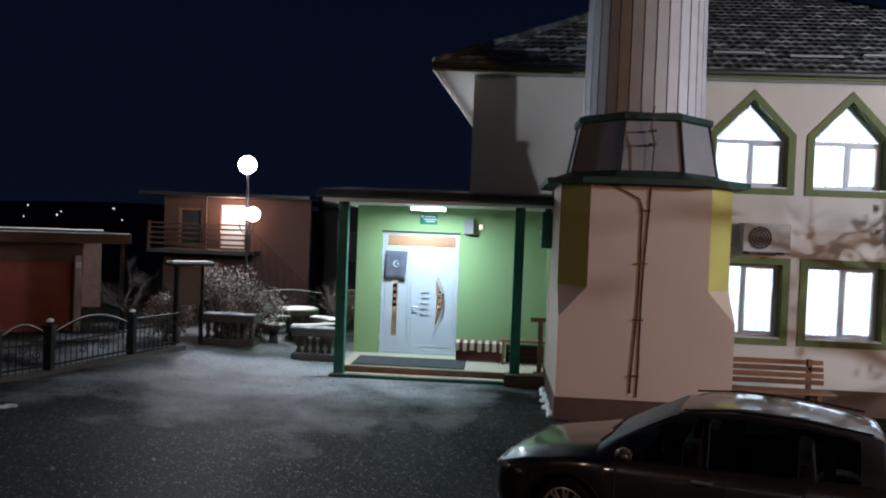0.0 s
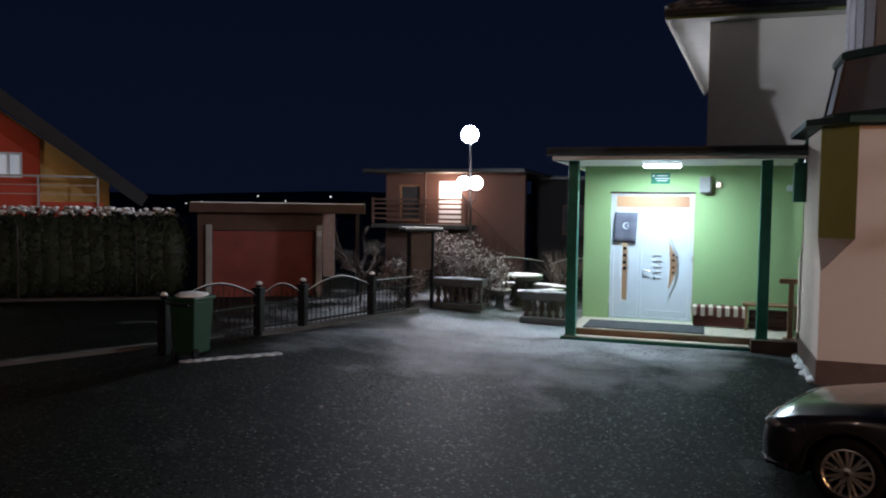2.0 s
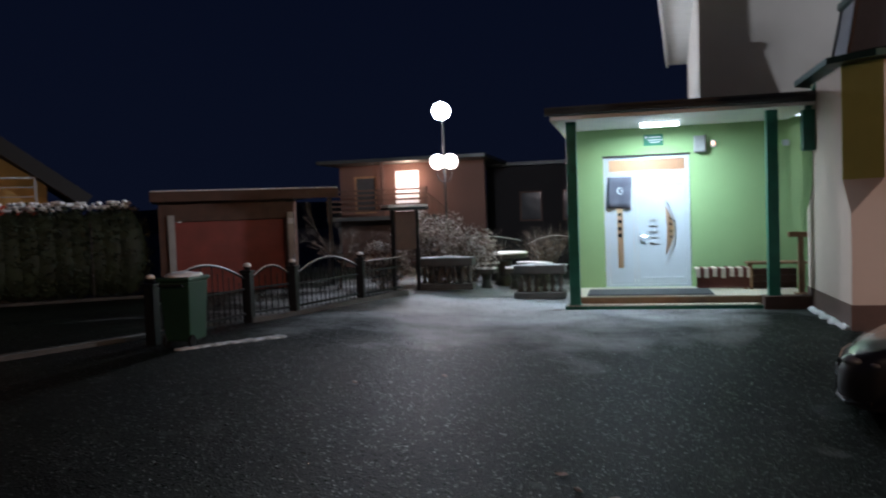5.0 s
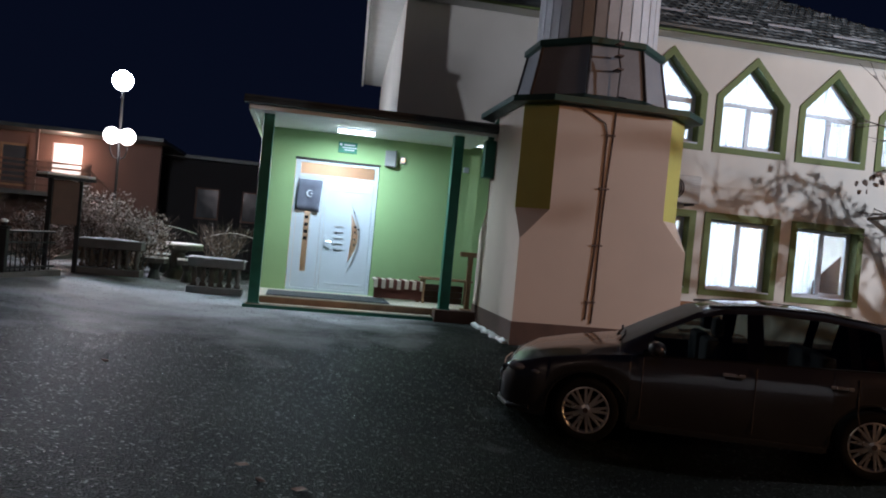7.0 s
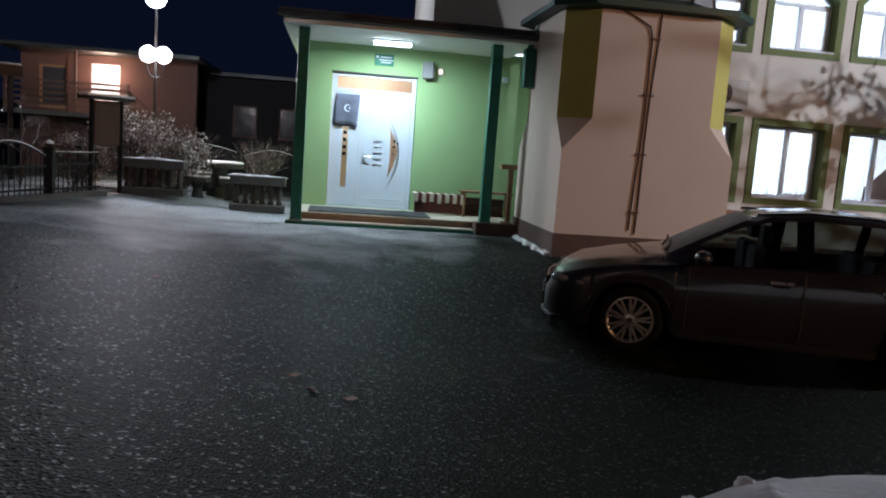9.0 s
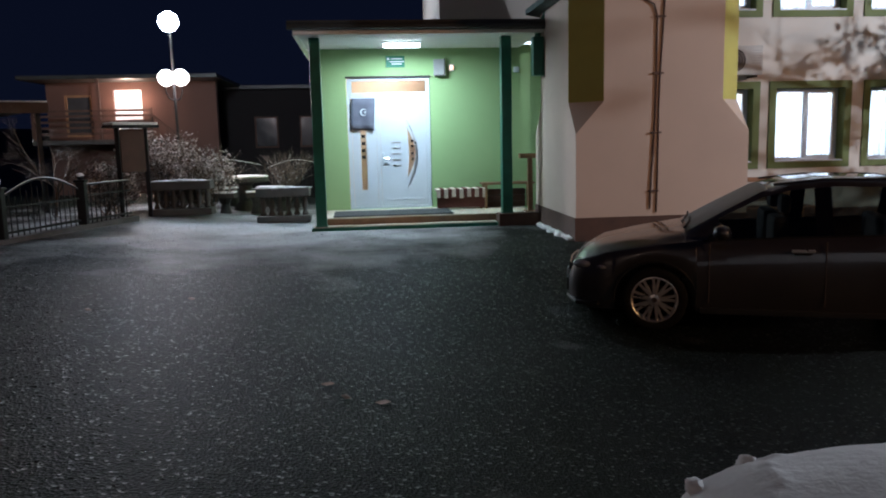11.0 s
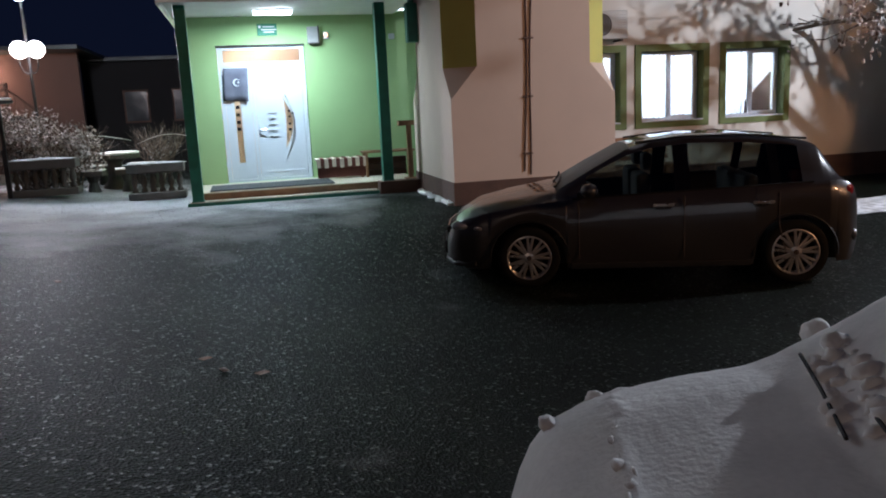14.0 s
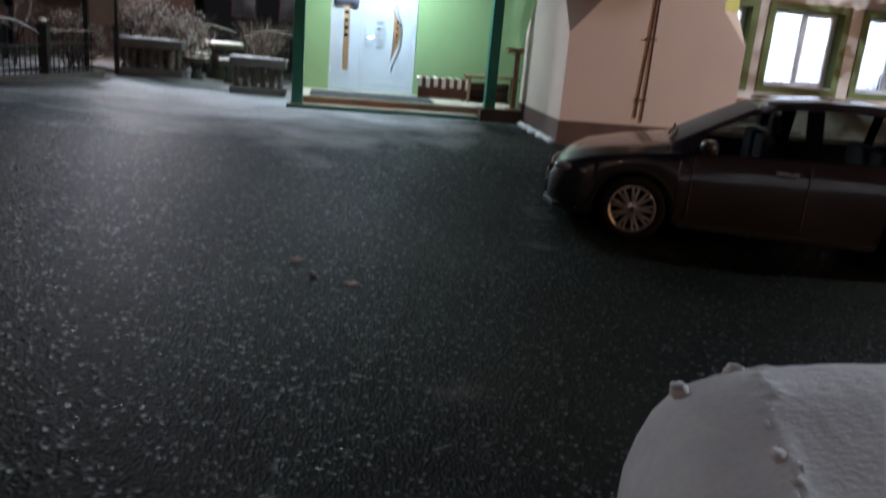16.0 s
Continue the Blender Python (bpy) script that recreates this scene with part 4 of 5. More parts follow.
def car_shells():
    """The body as strips of quads, sorted into paint, side glass, windscreen, rear screen and bumpers."""
    xs = sorted({round(0.05 * i, 3) for i in range(83)} | {round(c + 0.385 * math.cos(math.pi * k / 24), 4) for c in (FWX, RWX) for k in range(25)} | {0.02, 1.12, 4.08})
    kinds = {k: bmesh.new() for k in ("body", "windscreen", "rear_screen", *(f"side{i}{s}" for i in range(3) for s in (-1, 1)), *(f"pillar{i}{s}" for i in range(2) for s in (-1, 1)))}
    rows = []
    for x in xs:
        zb, zs, zt, h, rw = sill(x), lerp_line(BELT, x), lerp_line(TOPLINE, x), lerp_line(HALF, x), lerp_line(ROOFW, x)
        zs = min(zs, zt - 0.02)
        green = 1.12 < x < 4.0
        zr = zt - (0.05 if green else 0.03)
        rwi = min(rw, h - 0.05)
        zr = max(zr, zs + 0.005)
        zm = zb + (zs - zb) * 0.5
        half = [(h - 0.03 if zb < 0.4 else h, zb), (h + 0.005, zb + (zs - zb) * 0.25), (h + 0.012, zm), (h, zb + (zs - zb) * 0.8), (h - 0.03, zs),
                (h - 0.045, zs + 0.006)]
        x2, z2 = half[-1]
        half += [(x2 + (rwi - x2) * u, z2 + (zr - z2) * u) for u in (0.33, 0.66, 0.92)]
        half += [(rwi * 0.97 - 0.03, zt - 0.03 if green else zt - 0.018), (rwi * 0.72, zt - 0.012), (rwi * 0.36, zt - 0.003), (0.0, zt)]
        rows.append((x, half))
    for (xa, A), (xb, B) in zip(rows, rows[1:]):
        xm = (xa + xb) / 2
        for j in range(len(A) - 1):
            kind = "body"
            za = (A[j][1] + B[j][1]) / 2
            if 5 <= j <= 7 and 1.3 < xm < 3.72:
                # pillars stay painted
                lean = (za - 0.95) * 0.9
                for i, g0 in enumerate((2.3, 3.2)):
                    if g0 < xm < g0 + 0.16:
                        kind = f"pillar{i}"
                for i, (g0, g1) in enumerate(((1.38 + lean, 2.32), (2.44, 3.22), (3.3, 3.5))):
                    if g0 < xm < g1:
                        kind = f"side{i}"
            if j >= 9 and 1.16 < xm < 1.88:
                kind = "windscreen"
            if j >= 9 and 3.72 < xm < 3.9:
                kind = "rear_screen"
            for s in (1, -1):
                bm = kinds[kind + str(s) if kind.startswith(("side", "pillar")) else kind]
                q = [bm.verts.new((x, s * p[0], p[1])) for x, p in ((xa, A[j]), (xb, B[j]), (xb, B[j + 1]), (xa, A[j + 1]))]
                bm.faces.new(q if s < 0 else q[::-1])
    for bm in kinds.values():
        bmesh.ops.remove_doubles(bm, verts=bm.verts, dist=0.0006)
    # nose and tail closed
    for x, half in (rows[0], rows[-1]):
        bm = kinds["body"]
        loop = [bm.verts.new((x, p[0], p[1])) for p in half] + [bm.verts.new((x, -p[0], p[1])) for p in half[::-1][1:]]
        bm.faces.new(loop)
    return kinds


def wheel(parent, x, y, side):
    w = part("wheel", turned([(0.2, -0.1), (0.29, -0.1), (0.315, -0.07), (0.315, 0.07), (0.29, 0.1), (0.222, 0.093), (0.205, 0.06), (0.2, 0.0)], 32), RUBBER, parent, "black tyre with silver alloy rim", smooth=True)
    w.matrix_local = pose(x, y, WR, 90 if side < 0 else -90, 0, 0)
    part("rim", turned([(0.2, 0.03), (0.205, 0.085), (0.218, 0.097), (0.226, 0.094)], 32, caps=False), ALLOY, w, "silver rim lip")
    part("brake_disc", turned([(0.14, 0.0), (0.14, 0.025)], 24), SEAM, w)
    for k in range(9):
        a = 2 * math.pi * k / 9 + 0.1
        for d in (-0.13, 0.13):
            bm = bmesh.new()
            c, s = math.cos(a + d * 0.4), math.sin(a + d * 0.4)
            c2, s2 = math.cos(a + d), math.sin(a + d)
            rod((0.05 * c, 0.05 * s, 0.085), (0.205 * c2, 0.205 * s2, 0.09), 0.017, 0.014, 6, bm)
            part("spoke", bm, ALLOY, w)
    part("hub_cap", turned([(0.055, 0.06), (0.055, 0.1), (0.03, 0.106)], 16), ALLOY, w)
    part("hub_badge", turned([(0.026, 0.106), (0.024, 0.109)], 12), SEAM, w)


CAR_HEAD = math.degrees(math.atan2(8.886 - 9.797, 4.31 - 1.898))
ch = Vector((math.cos(radians(CAR_HEAD)), math.sin(radians(CAR_HEAD)), 0))
cside = Vector((-ch.y, ch.x, 0))
# the near wheels stand on this line; the axis of the car lies 0.8 m behind it
base = Vector((1.898, 9.797, 0)) - ch * FWX + cside * 0.82
base.z = -0.38
hatch = thing("parked_hatchback", Matrix.Translation(base) @ pose(0, 0, 0, 0, 0, CAR_HEAD), "dark grey five-door hatchback parked before the minaret", "car")
shells = car_shells()
car_body = part("body", shells["body"], CAR_PAINT, hatch, "glossy dark grey paint with light frost", smooth=True)
for k, nm in (*((f"side{i}{s}", "side_window") for i in range(3) for s in (-1, 1)), ("windscreen", "windscreen"), ("rear_screen", "rear_screen")):
    g = part(nm, shells[k], FROSTED if nm == "windscreen" else CAR_GLASS, hatch, "frosted windscreen" if nm == "windscreen" else "tinted glass", smooth=True)
    g.visible_shadow = False
for i in range(2):
    for s in (-1, 1):
        part("door_pillar", shells[f"pillar{i}{s}"], GLOSS_BLACK, hatch, "black door pillar", smooth=True)
for s in (-1, 1):
    for x in (FWX, RWX):
        wheel(hatch, x, s * 0.79, s)
    part("wheel_arch", tube([(FWX + 0.39 * math.cos(radians(a)), s * 0.872, WR + 0.375 * math.sin(radians(a))) for a in range(-5, 186, 10)], 0.012, 6), PLASTIC, hatch)
    part("wheel_arch", tube([(RWX + 0.39 * math.cos(radians(a)), s * 0.872, WR + 0.375 * math.sin(radians(a))) for a in range(-5, 186, 10)], 0.012, 6), PLASTIC, hatch)
    m = part("door_mirror", lump(1.46, s * 0.99, 0.99, 0.085, 0.11, 0.075, 0.05, 1, 0, 2), CAR_PAINT, hatch, smooth=True)
    part("mirror_glass", box(1.515, 1.53, s * 0.99 - 0.08, s * 0.99 + 0.08, 0.945, 1.04, 0.005), CHROME, m)
    part("mirror_arm", rod((1.46, s * 0.86, 0.95), (1.46, s * 0.95, 0.98), 0.025), PLASTIC, m)
    for x in (2.18, 3.12):
        part("door_handle", box(x - 0.1, x + 0.1, s * 0.905 - 0.012, s * 0.905 + 0.012, 0.80, 0.83, 0.008), ALLOY, hatch, "bright door handle")
        part("handle_recess", box(x - 0.075, x + 0.075, s * 0.885 - 0.006, s * 0.885 + 0.006, 0.77, 0.80, 0.004), PLASTIC, hatch)
    for x in (1.36, 2.38, 3.27):
        part("door_gap", tube([(x + (0.0 if x < 3 else 0.12 * max(0, (0.62 - z)) * 2), s * (lerp_line(HALF, x) + 0.01), z) for z in (0.3, 0.45, 0.6, 0.75, 0.9)], 0.006, 5), SEAM, hatch, "door shut line")
    part("sill_strip", box(1.28, 3.02, s * 0.868 - 0.012, s * 0.868 + 0.012, 0.19, 0.25, 0.01), PLASTIC, hatch)
    part("belt_strip", tube([(x, s * (lerp_line(HALF, x) - 0.032), lerp_line(BELT, x) + 0.008) for x in (1.3, 1.8, 2.4, 3.0, 3.6)], 0.008, 5), PLASTIC, hatch)
    hl = part("headlight", lump(0.22, s * 0.66, 0.635, 0.17, 0.135, 0.065, 0.05, 1, 2, 3), LENS, hatch, "clear headlight", smooth=True)
    part("indicator", lump(0.36, s * 0.815, 0.62, 0.06, 0.04, 0.03, 0.0, 1, 0, 2), LENS, hl, smooth=True)
    tl2 = part("tail_light", lump(3.915, s * 0.73, 0.89, 0.085, 0.06, 0.085, 0.05, 1, 4, 3), RED_LENS, hatch, "red tail light", smooth=True)
    part("roof_rail", tube([(1.95, s * 0.56, 1.41), (2.4, s * 0.555, 1.455), (3.0, s * 0.55, 1.45), (3.6, s * 0.55, 1.39)], 0.012, 6), PLASTIC, hatch)
    st1 = part("front_seat", box(1.95, 2.1, s * 0.37 - 0.24, s * 0.37 + 0.24, 0.45, 1.1, 0.05), SEAT, hatch, "dark front seat")
    part("headrest", box(2.03, 2.13, s * 0.37 - 0.12, s * 0.37 + 0.12, 1.12, 1.3, 0.04), SEAT, st1)
part("rear_seat", box(3.0, 3.15, -0.62, 0.62, 0.45, 1.05, 0.05), SEAT, hatch, "dark rear bench seat")
part("dashboard", box(1.2, 1.6, -0.68, 0.68, 0.6, 0.92, 0.06), PLASTIC, hatch)
part("floor_pan", box(0.35, 3.95, -0.66, 0.66, 0.2, 0.5, 0.02), PLASTIC, hatch)
part("front_bumper_lip", tube([(0.32, -0.83, 0.26), (0.1, -0.7, 0.24), (-0.02, -0.35, 0.235), (-0.03, 0, 0.235), (-0.02, 0.35, 0.235), (0.1, 0.7, 0.24), (0.32, 0.83, 0.26)], 0.025, 8), PLASTIC, hatch)
part("grille", box(-0.012, 0.03, -0.42, 0.42, 0.52, 0.6, 0.01), PLASTIC, hatch, "black grille")
part("lower_grille", box(-0.03, 0.02, -0.42, 0.42, 0.3, 0.43, 0.01), PLASTIC, hatch)
part("grille_strip", tube([(0.01, -0.45, 0.6), (-0.016, 0, 0.605), (0.01, 0.45, 0.6)], 0.01, 6), CHROME, hatch, "chrome grille strip")
part("number_plate", box(-0.045, -0.03, -0.26, 0.26, 0.4, 0.51, 0.004), PVC, hatch, "pale blank number plate")
part("rear_bumper", lump(4.0, 0, 0.45, 0.14, 0.8, 0.17, 0.02, 1, 0, 3), CAR_PAINT, hatch, smooth=True)
for y0, y1, a in ((-0.55, 0.05, 0.12), (0.02, 0.6, 0.12)):
    part("wiper", tube([(1.14, y0, 0.99), (1.2, (y0 + y1) / 2, 1.02), (1.22, y1, 1.035)], 0.012, 5), PLASTIC, hatch)


# snow-covered car beside the camera
sx = pose(-0.22, 4.21, -0.30, 0, 0, -18)
SNOW_HALF = [(0.0, 0.62), (0.05, 0.74), (0.15, 0.82), (0.35, 0.865), (0.8, 0.875), (3.2, 0.87), (3.8, 0.83), (4.1, 0.62)]
SNOW_TOP = [(0.0, 0.50), (0.05, 0.61), (0.12, 0.69), (0.3, 0.78), (0.55, 0.83), (0.82, 0.87), (0.92, 0.91), (1.3, 1.16), (1.6, 1.33), (1.9, 1.42), (2.5, 1.47), (3.2, 1.46), (3.7, 1.38), (3.9, 1.2), (4.1, 0.7)]
snowcar = thing("snowed_car", sx, "parked car buried under a smooth layer of snow", "car")


def snow_hull():
    bm = bmesh.new()
    xs = [0.0, 0.03, 0.07, 0.12, 0.17] + [0.2 + 0.0125 * i for i in range(96)] + [1.4 + 0.12 * i for i in range(23)]
    rows = []
    for x in xs:
        zt, h, rw = lerp_line(SNOW_TOP, x) + 0.07, lerp_line(SNOW_HALF, x), lerp_line(ROOFW, x)
        zs = min(lerp_line(BELT, x) + 0.03, zt - 0.05)
        n = 120
        row = []
        for k in range(n + 1):
            a = math.pi * k / n
            c, s = math.cos(a), math.sin(a)
            y = h * math.copysign(abs(c) ** 0.55, c)
            z = zs - 0.25 + (zt - zs + 0.25) * abs(s) ** 0.5
            f = noise.noise(Vector((x * 4, y * 4, 1.0))) * 0.010 + noise.noise(Vector((x * 24, y * 24, 4.0))) * 0.003
            seam = 0.3 + 0.07 * (y / 0.7) ** 2 + 0.012 * math.sin(y * 19)
            f += 0.022 * max(0, noise.noise(Vector((x * 9, y * 26, 7.0))) + 0.35) * math.exp(-((x - seam) / 0.028) ** 2)
            row.append(bm.verts.new((x, y, z + f)))
        rows.append(row)
    for a, b in zip(rows, rows[1:]):
        for k in range(len(a) - 1):
            bm.faces.new((a[k], a[k + 1], b[k + 1], b[k]))
    bm.faces.new(rows[0])
    bm.faces.new(rows[-1][::-1])
    bmesh.ops.recalc_face_normals(bm, faces=bm.faces)
    return bm


part("snow_cover", snow_hull(), SNOW, snowcar, "smooth layer of snow", smooth=True)
part("lower_body", box(0.06, 4.1, -0.78, 0.78, 0.2, 0.55, 0.08), CAR_PAINT, snowcar)
for s in (-1, 1):
    for x in (FWX, RWX):
        wh = part("wheel", turned([(0.2, -0.1), (0.29, -0.1), (0.315, -0.07), (0.315, 0.07), (0.29, 0.1), (0.22, 0.1)], 24), RUBBER, snowcar, "black tyre")
        wh.matrix_local = pose(x, s * 0.74, WR, 90, 0, 0)
    part("mirror_cap", lump(1.1, s * 0.855, 0.945, 0.05, 0.06, 0.06, 0.2, 2, 5, 3), SNOW, snowcar, "snow-capped mirror", smooth=True)
bm = bmesh.new()
for i in range(26):
    y = -0.72 + 0.056 * i
    lump(0.3 + 0.02 * math.sin(i * 2.1) + 0.07 * (y / 0.7) ** 2, y, lerp_line(SNOW_TOP, 0.33) + 0.062 - 0.10 * (abs(y) / 0.75) ** 3, 0.014 + 0.007 * math.sin(i * 3.3), 0.026, 0.013 + 0.007 * math.sin(i * 1.1), 0.5, 3, i * 0.7, 2, bm)
part("bonnet_seam_lumps", bm, SNOW, snowcar, "crumbled snow along the bonnet seam", smooth=True)
for y0, y1 in ((-0.62, 0.0), (-0.02, 0.5)):
    for i in range(24):
        u = i / 23
        k = 0.022 + 0.012 * math.sin(i * 1.7)
        part("snow_clump", lump(0.90 + 0.10 * u + 0.055 * math.sin(i * 2.2), y0 + (y1 - y0) * u, 0.968 + 0.05 * u + 0.03 * math.sin(i * 2.2), k * 1.4, k * 1.1, k, 0.6, 2.0, i * 1.9, 2), SNOW, snowcar, smooth=True)
    part("wiper_blade", tube([(0.83, y0, 0.955), (0.87, (y0 + y1) / 2, 0.985), (0.91, y1, 1.0)], 0.006, 6), PLASTIC, snowcar)
for i, (x, y, z, r) in enumerate(((0.3, 0.72, 0.80, 0.024), (0.13, 0.6, 0.76, 0.024))):
    part("snow_lump", lump(x, y, z - 0.02, r * 1.3, r * 1.5, r * 1.1, 0.4, 2, i * 2.0, 3), SNOW, snowcar, smooth=True)

# ---- garden lamp ----
gl = thing("garden_lamp", pose(-4.77, 19.96, gz(-4.77, 19.96)), "slim garden lamp post with three lit globes", "lamp post")
b0 = gl.matrix_world.translation.z
part("base", turned([(0.09, 0), (0.09, 0.1), (0.05, 0.16), (0.04, 0.5)], 14), IRON, gl)
part("pole", rod((0, 0, 0.4), (-0.03, 0, 3.88 - b0), 0.032, 0.025), IRON, gl)
part("globe", turned(ball(0.21, 4.08 - b0), 24, -0.05, 0.0), GLOBE_GLOW, gl, "bright white globe", smooth=True).visible_shadow = False
for s in (-1, 1):
    part("arm", tube([(0, 0, 2.5 - b0), (s * 0.05, -0.02, 2.46 - b0), (s * 0.12, -0.06, 2.5 - b0), (s * 0.165, -0.1, 2.62 - b0), (s * 0.17, -0.1, 2.78 - b0)], 0.014, 8), IRON, gl, "curved iron arm")
    part("globe", turned(ball(0.17, 2.92 - b0), 24, s * 0.15, -0.1), GLOBE_WARM, gl, "warm white globe", smooth=True).visible_shadow = False


# ---- fence and gate ----
def fence_post(x, y, h=0.71):
    p = thing("fence_post", pose(x, y, gz(x, y)), "dark fence post with snow-capped ball finial", "fence post", "fence posts")
    part("shaft", box(-0.065, 0.065, -0.065, 0.065, 0, h, 0.01), IRON, p)
    part("cap", box(-0.085, 0.085, -0.085, 0.085, h, h + 0.04, 0.01), IRON, p)
    part("finial", lump(0, 0, h + 0.08, 0.05, 0.05, 0.05, 0, 1, 0, 2), IRON, p, smooth=True)
    part("snow_cap", lump(0, 0, h + 0.11, 0.055, 0.055, 0.035, 0.2, 2, x, 2), SNOW, p, "cap of snow", smooth=True)
    return p


def fence_panel(a, b, arch=0.16, h=0.62, gate=False):
    a, b = Vector(a), Vector(b)
    d = b - a
    L = d.length
    z = (gz(*a) + gz(*b)) / 2
    p = thing("iron_gate" if gate else "iron_fence", Matrix.Translation((a.x, a.y, z)) @ pose(0, 0, 0, 0, 0, math.degrees(math.atan2(d.y, d.x))), "black wrought iron %s with arched snow-dusted top" % ("gate" if gate else "fence panel"), "gate" if gate else "fence", "fence panels")
    u0, u1 = 0.09, L - 0.09
    top = lambda u: h + arch * math.sin(math.pi * (u - u0) / (u1 - u0))
    part("bottom_rail", box(u0, u1, -0.015, 0.015, 0.12, 0.15), IRON, p)
    part("middle_rail", box(u0, u1, -0.012, 0.012, h * 0.74, h * 0.74 + 0.025), IRON, p)
    line = [(u0 + (u1 - u0) * i / 14, 0, top(u0 + (u1 - u0) * i / 14)) for i in range(15)]
    part("arched_rail", tube(line, 0.014, 8), IRON, p)
    part("rail_snow", tube([(x, y, zz + 0.014) for x, y, zz in line], [0.003] + [0.008] * 13 + [0.003], 6), SNOW, p, "line of snow on the rail")
    n = max(4, int((u1 - u0) / 0.11))
    for i in range(1, n):
        u = u0 + (u1 - u0) * i / n
        part("bar", rod((u, 0, 0.06), (u, 0, top(u) - (0.0 if i % 2 else 0.1)), 0.008, n=6), IRON, p)
    for k in range(3):
        cx, cz, r = (u0 + u1) / 2 + (k - 1) * 0.22, h * 0.5 + 0.1 * (k % 2), 0.09
        part("scroll", tube([(cx + r * (1 - i / 26) * math.cos(i * 0.5), -0.012, cz + r * (1 - i / 26) * math.sin(i * 0.5)) for i in range(20)], 0.008, 6), IRON, p, "curled iron scroll")
    return p


FP = [(-6.28, 10.62), (-6.0, 12.53), (-5.66, 13.32), (-5.19, 15.05), (-4.78, 16.3)]
for q in FP[:4]:
    fence_post(*q)
fence_panel(FP[0], FP[1], 0.24, 0.64, True)
fence_panel(FP[1], FP[2], 0.14, 0.64, True)
fence_panel(FP[2], FP[3], 0.2, 0.62)
fence_panel(FP[3], FP[4], 0.0, 0.68)
fence_panel((-4.75, 17.7), (-3.2, 21.4), 0.18, 0.8)
fence_panel((-3.2, 21.4), (-1.7, 21.9), 0.18, 0.8)
solid("fence_plinth", prism([(-5.92, 12.5), (-5.58, 13.28), (-5.1, 15.02), (-4.7, 16.28), (-4.86, 16.34), (-5.28, 15.1), (-5.76, 13.36), (-6.1, 12.6)], 0.0, 0.35), CONCRETE, "low concrete plinth under the fence", "plinth", kind="structure")

# information board with a little roof
ib = thing("notice_board", pose(-4.86, 16.75, gz(-4.86, 16.75)), "wooden notice board with small snow-covered roof", "notice board")
for x, y in ((-0.19, -0.17), (0.19, 0.17)):
    part("post", box(x - 0.035, x + 0.035, y - 0.035, y + 0.035, 0, 1.6, 0.005), IRON, ib)
part("board", box(-0.22, 0.22, -0.03, 0.03, 0.8, 1.54, 0.008), BROWN, ib, "brown wooden board").matrix_local = pose(0, 0, 0, 0, 0, 42)
part("roof_board", box(-0.42, 0.42, -0.2, 0.2, 1.56, 1.61, 0.01), IRON, ib).matrix_local = pose(0, 0, 0, 0, 0, 42)
part("roof_snow", box(-0.41, 0.41, -0.19, 0.19, 1.61, 1.655, 0.022), SNOW, ib, "layer of snow").matrix_local = pose(0, 0, 0, 0, 0, 42)


# ---- planters, table and benches ----
def planter(x0, x1, y):
    L = x1 - x0
    p = thing("balustrade_planter", pose(x0, y, gz(x0, y)), "grey concrete planter with balusters and snow on top", "planter", "garden planters")
    part("plinth", box(0, L, -0.2, 0.2, 0, 0.12, 0.015), CONCRETE, p)
    part("trough", box(0.0, L, -0.21, 0.21, 0.46, 0.62, 0.02), CONCRETE, p)
    part("snow_top", lump(L / 2, 0, 0.61, L / 2, 0.2, 0.03, 0.5, 4, x0, 3), DUST_SNOW, p, "uneven snow", smooth=True)
    n = max(4, int(L / 0.15))
    for i in range(n):
        part("baluster", turned([(0.05, 0.12), (0.055, 0.16), (0.03, 0.2), (0.06, 0.29), (0.035, 0.4), (0.05, 0.46)], 10, 0.1 + (L - 0.2) * i / (n - 1), 0.0), CONCRETE, p, smooth=True)
    return p


planter(-4.72, -3.62, 17.2)
planter(-2.8, -1.85, 16.95)
tbl = thing("stone_table", pose(-3.31, 19.15, gz(-3.31, 19.15)), "round stone garden table topped with snow", "table")
part("foot", turned([(0.28, 0), (0.22, 0.1), (0.14, 0.2), (0.14, 0.52), (0.25, 0.6)], 16), CONCRETE, tbl)
part("tabletop", turned([(0.44, 0.58), (0.48, 0.6), (0.48, 0.66), (0.46, 0.68)], 28), CONCRETE, tbl)
part("snow_top", turned([(0.47, 0.682), (0.48, 0.70), (0.44, 0.715), (0.2, 0.72)], 28), SNOW, tbl, "disc of snow", smooth=True)


def ring_bench(a0, a1):
    gb = thing("stone_bench", pose(-3.31, 19.15, gz(-3.31, 19.15)), "curved stone garden bench topped with snow", "bench", "garden benches")
    for nm, r0, r1, z0, z1, mt in (("seat", 0.70, 1.06, 0.33, 0.42, CONCRETE), ("snow_top", 0.72, 1.04, 0.422, 0.445, SNOW)):
        pts = [(r1 * math.cos(radians(a0 + (a1 - a0) * i / 12)), r1 * math.sin(radians(a0 + (a1 - a0) * i / 12))) for i in range(13)]
        pts += [(r0 * math.cos(radians(a1 + (a0 - a1) * i / 12)), r0 * math.sin(radians(a1 + (a0 - a1) * i / 12))) for i in range(13)]
        part(nm, prism(pts, z0, z1), mt, gb)
    for u in (0.2, 0.8):
        a = radians(a0 + (a1 - a0) * u)
        part("pedestal", turned([(0.13, 0), (0.1, 0.1), (0.08, 0.2), (0.13, 0.33)], 10, 0.88 * math.cos(a), 0.88 * math.sin(a)), CONCRETE, gb)


for a0, a1 in ((195, 265), (278, 345), (100, 170), (15, 80)):
    ring_bench(a0, a1)

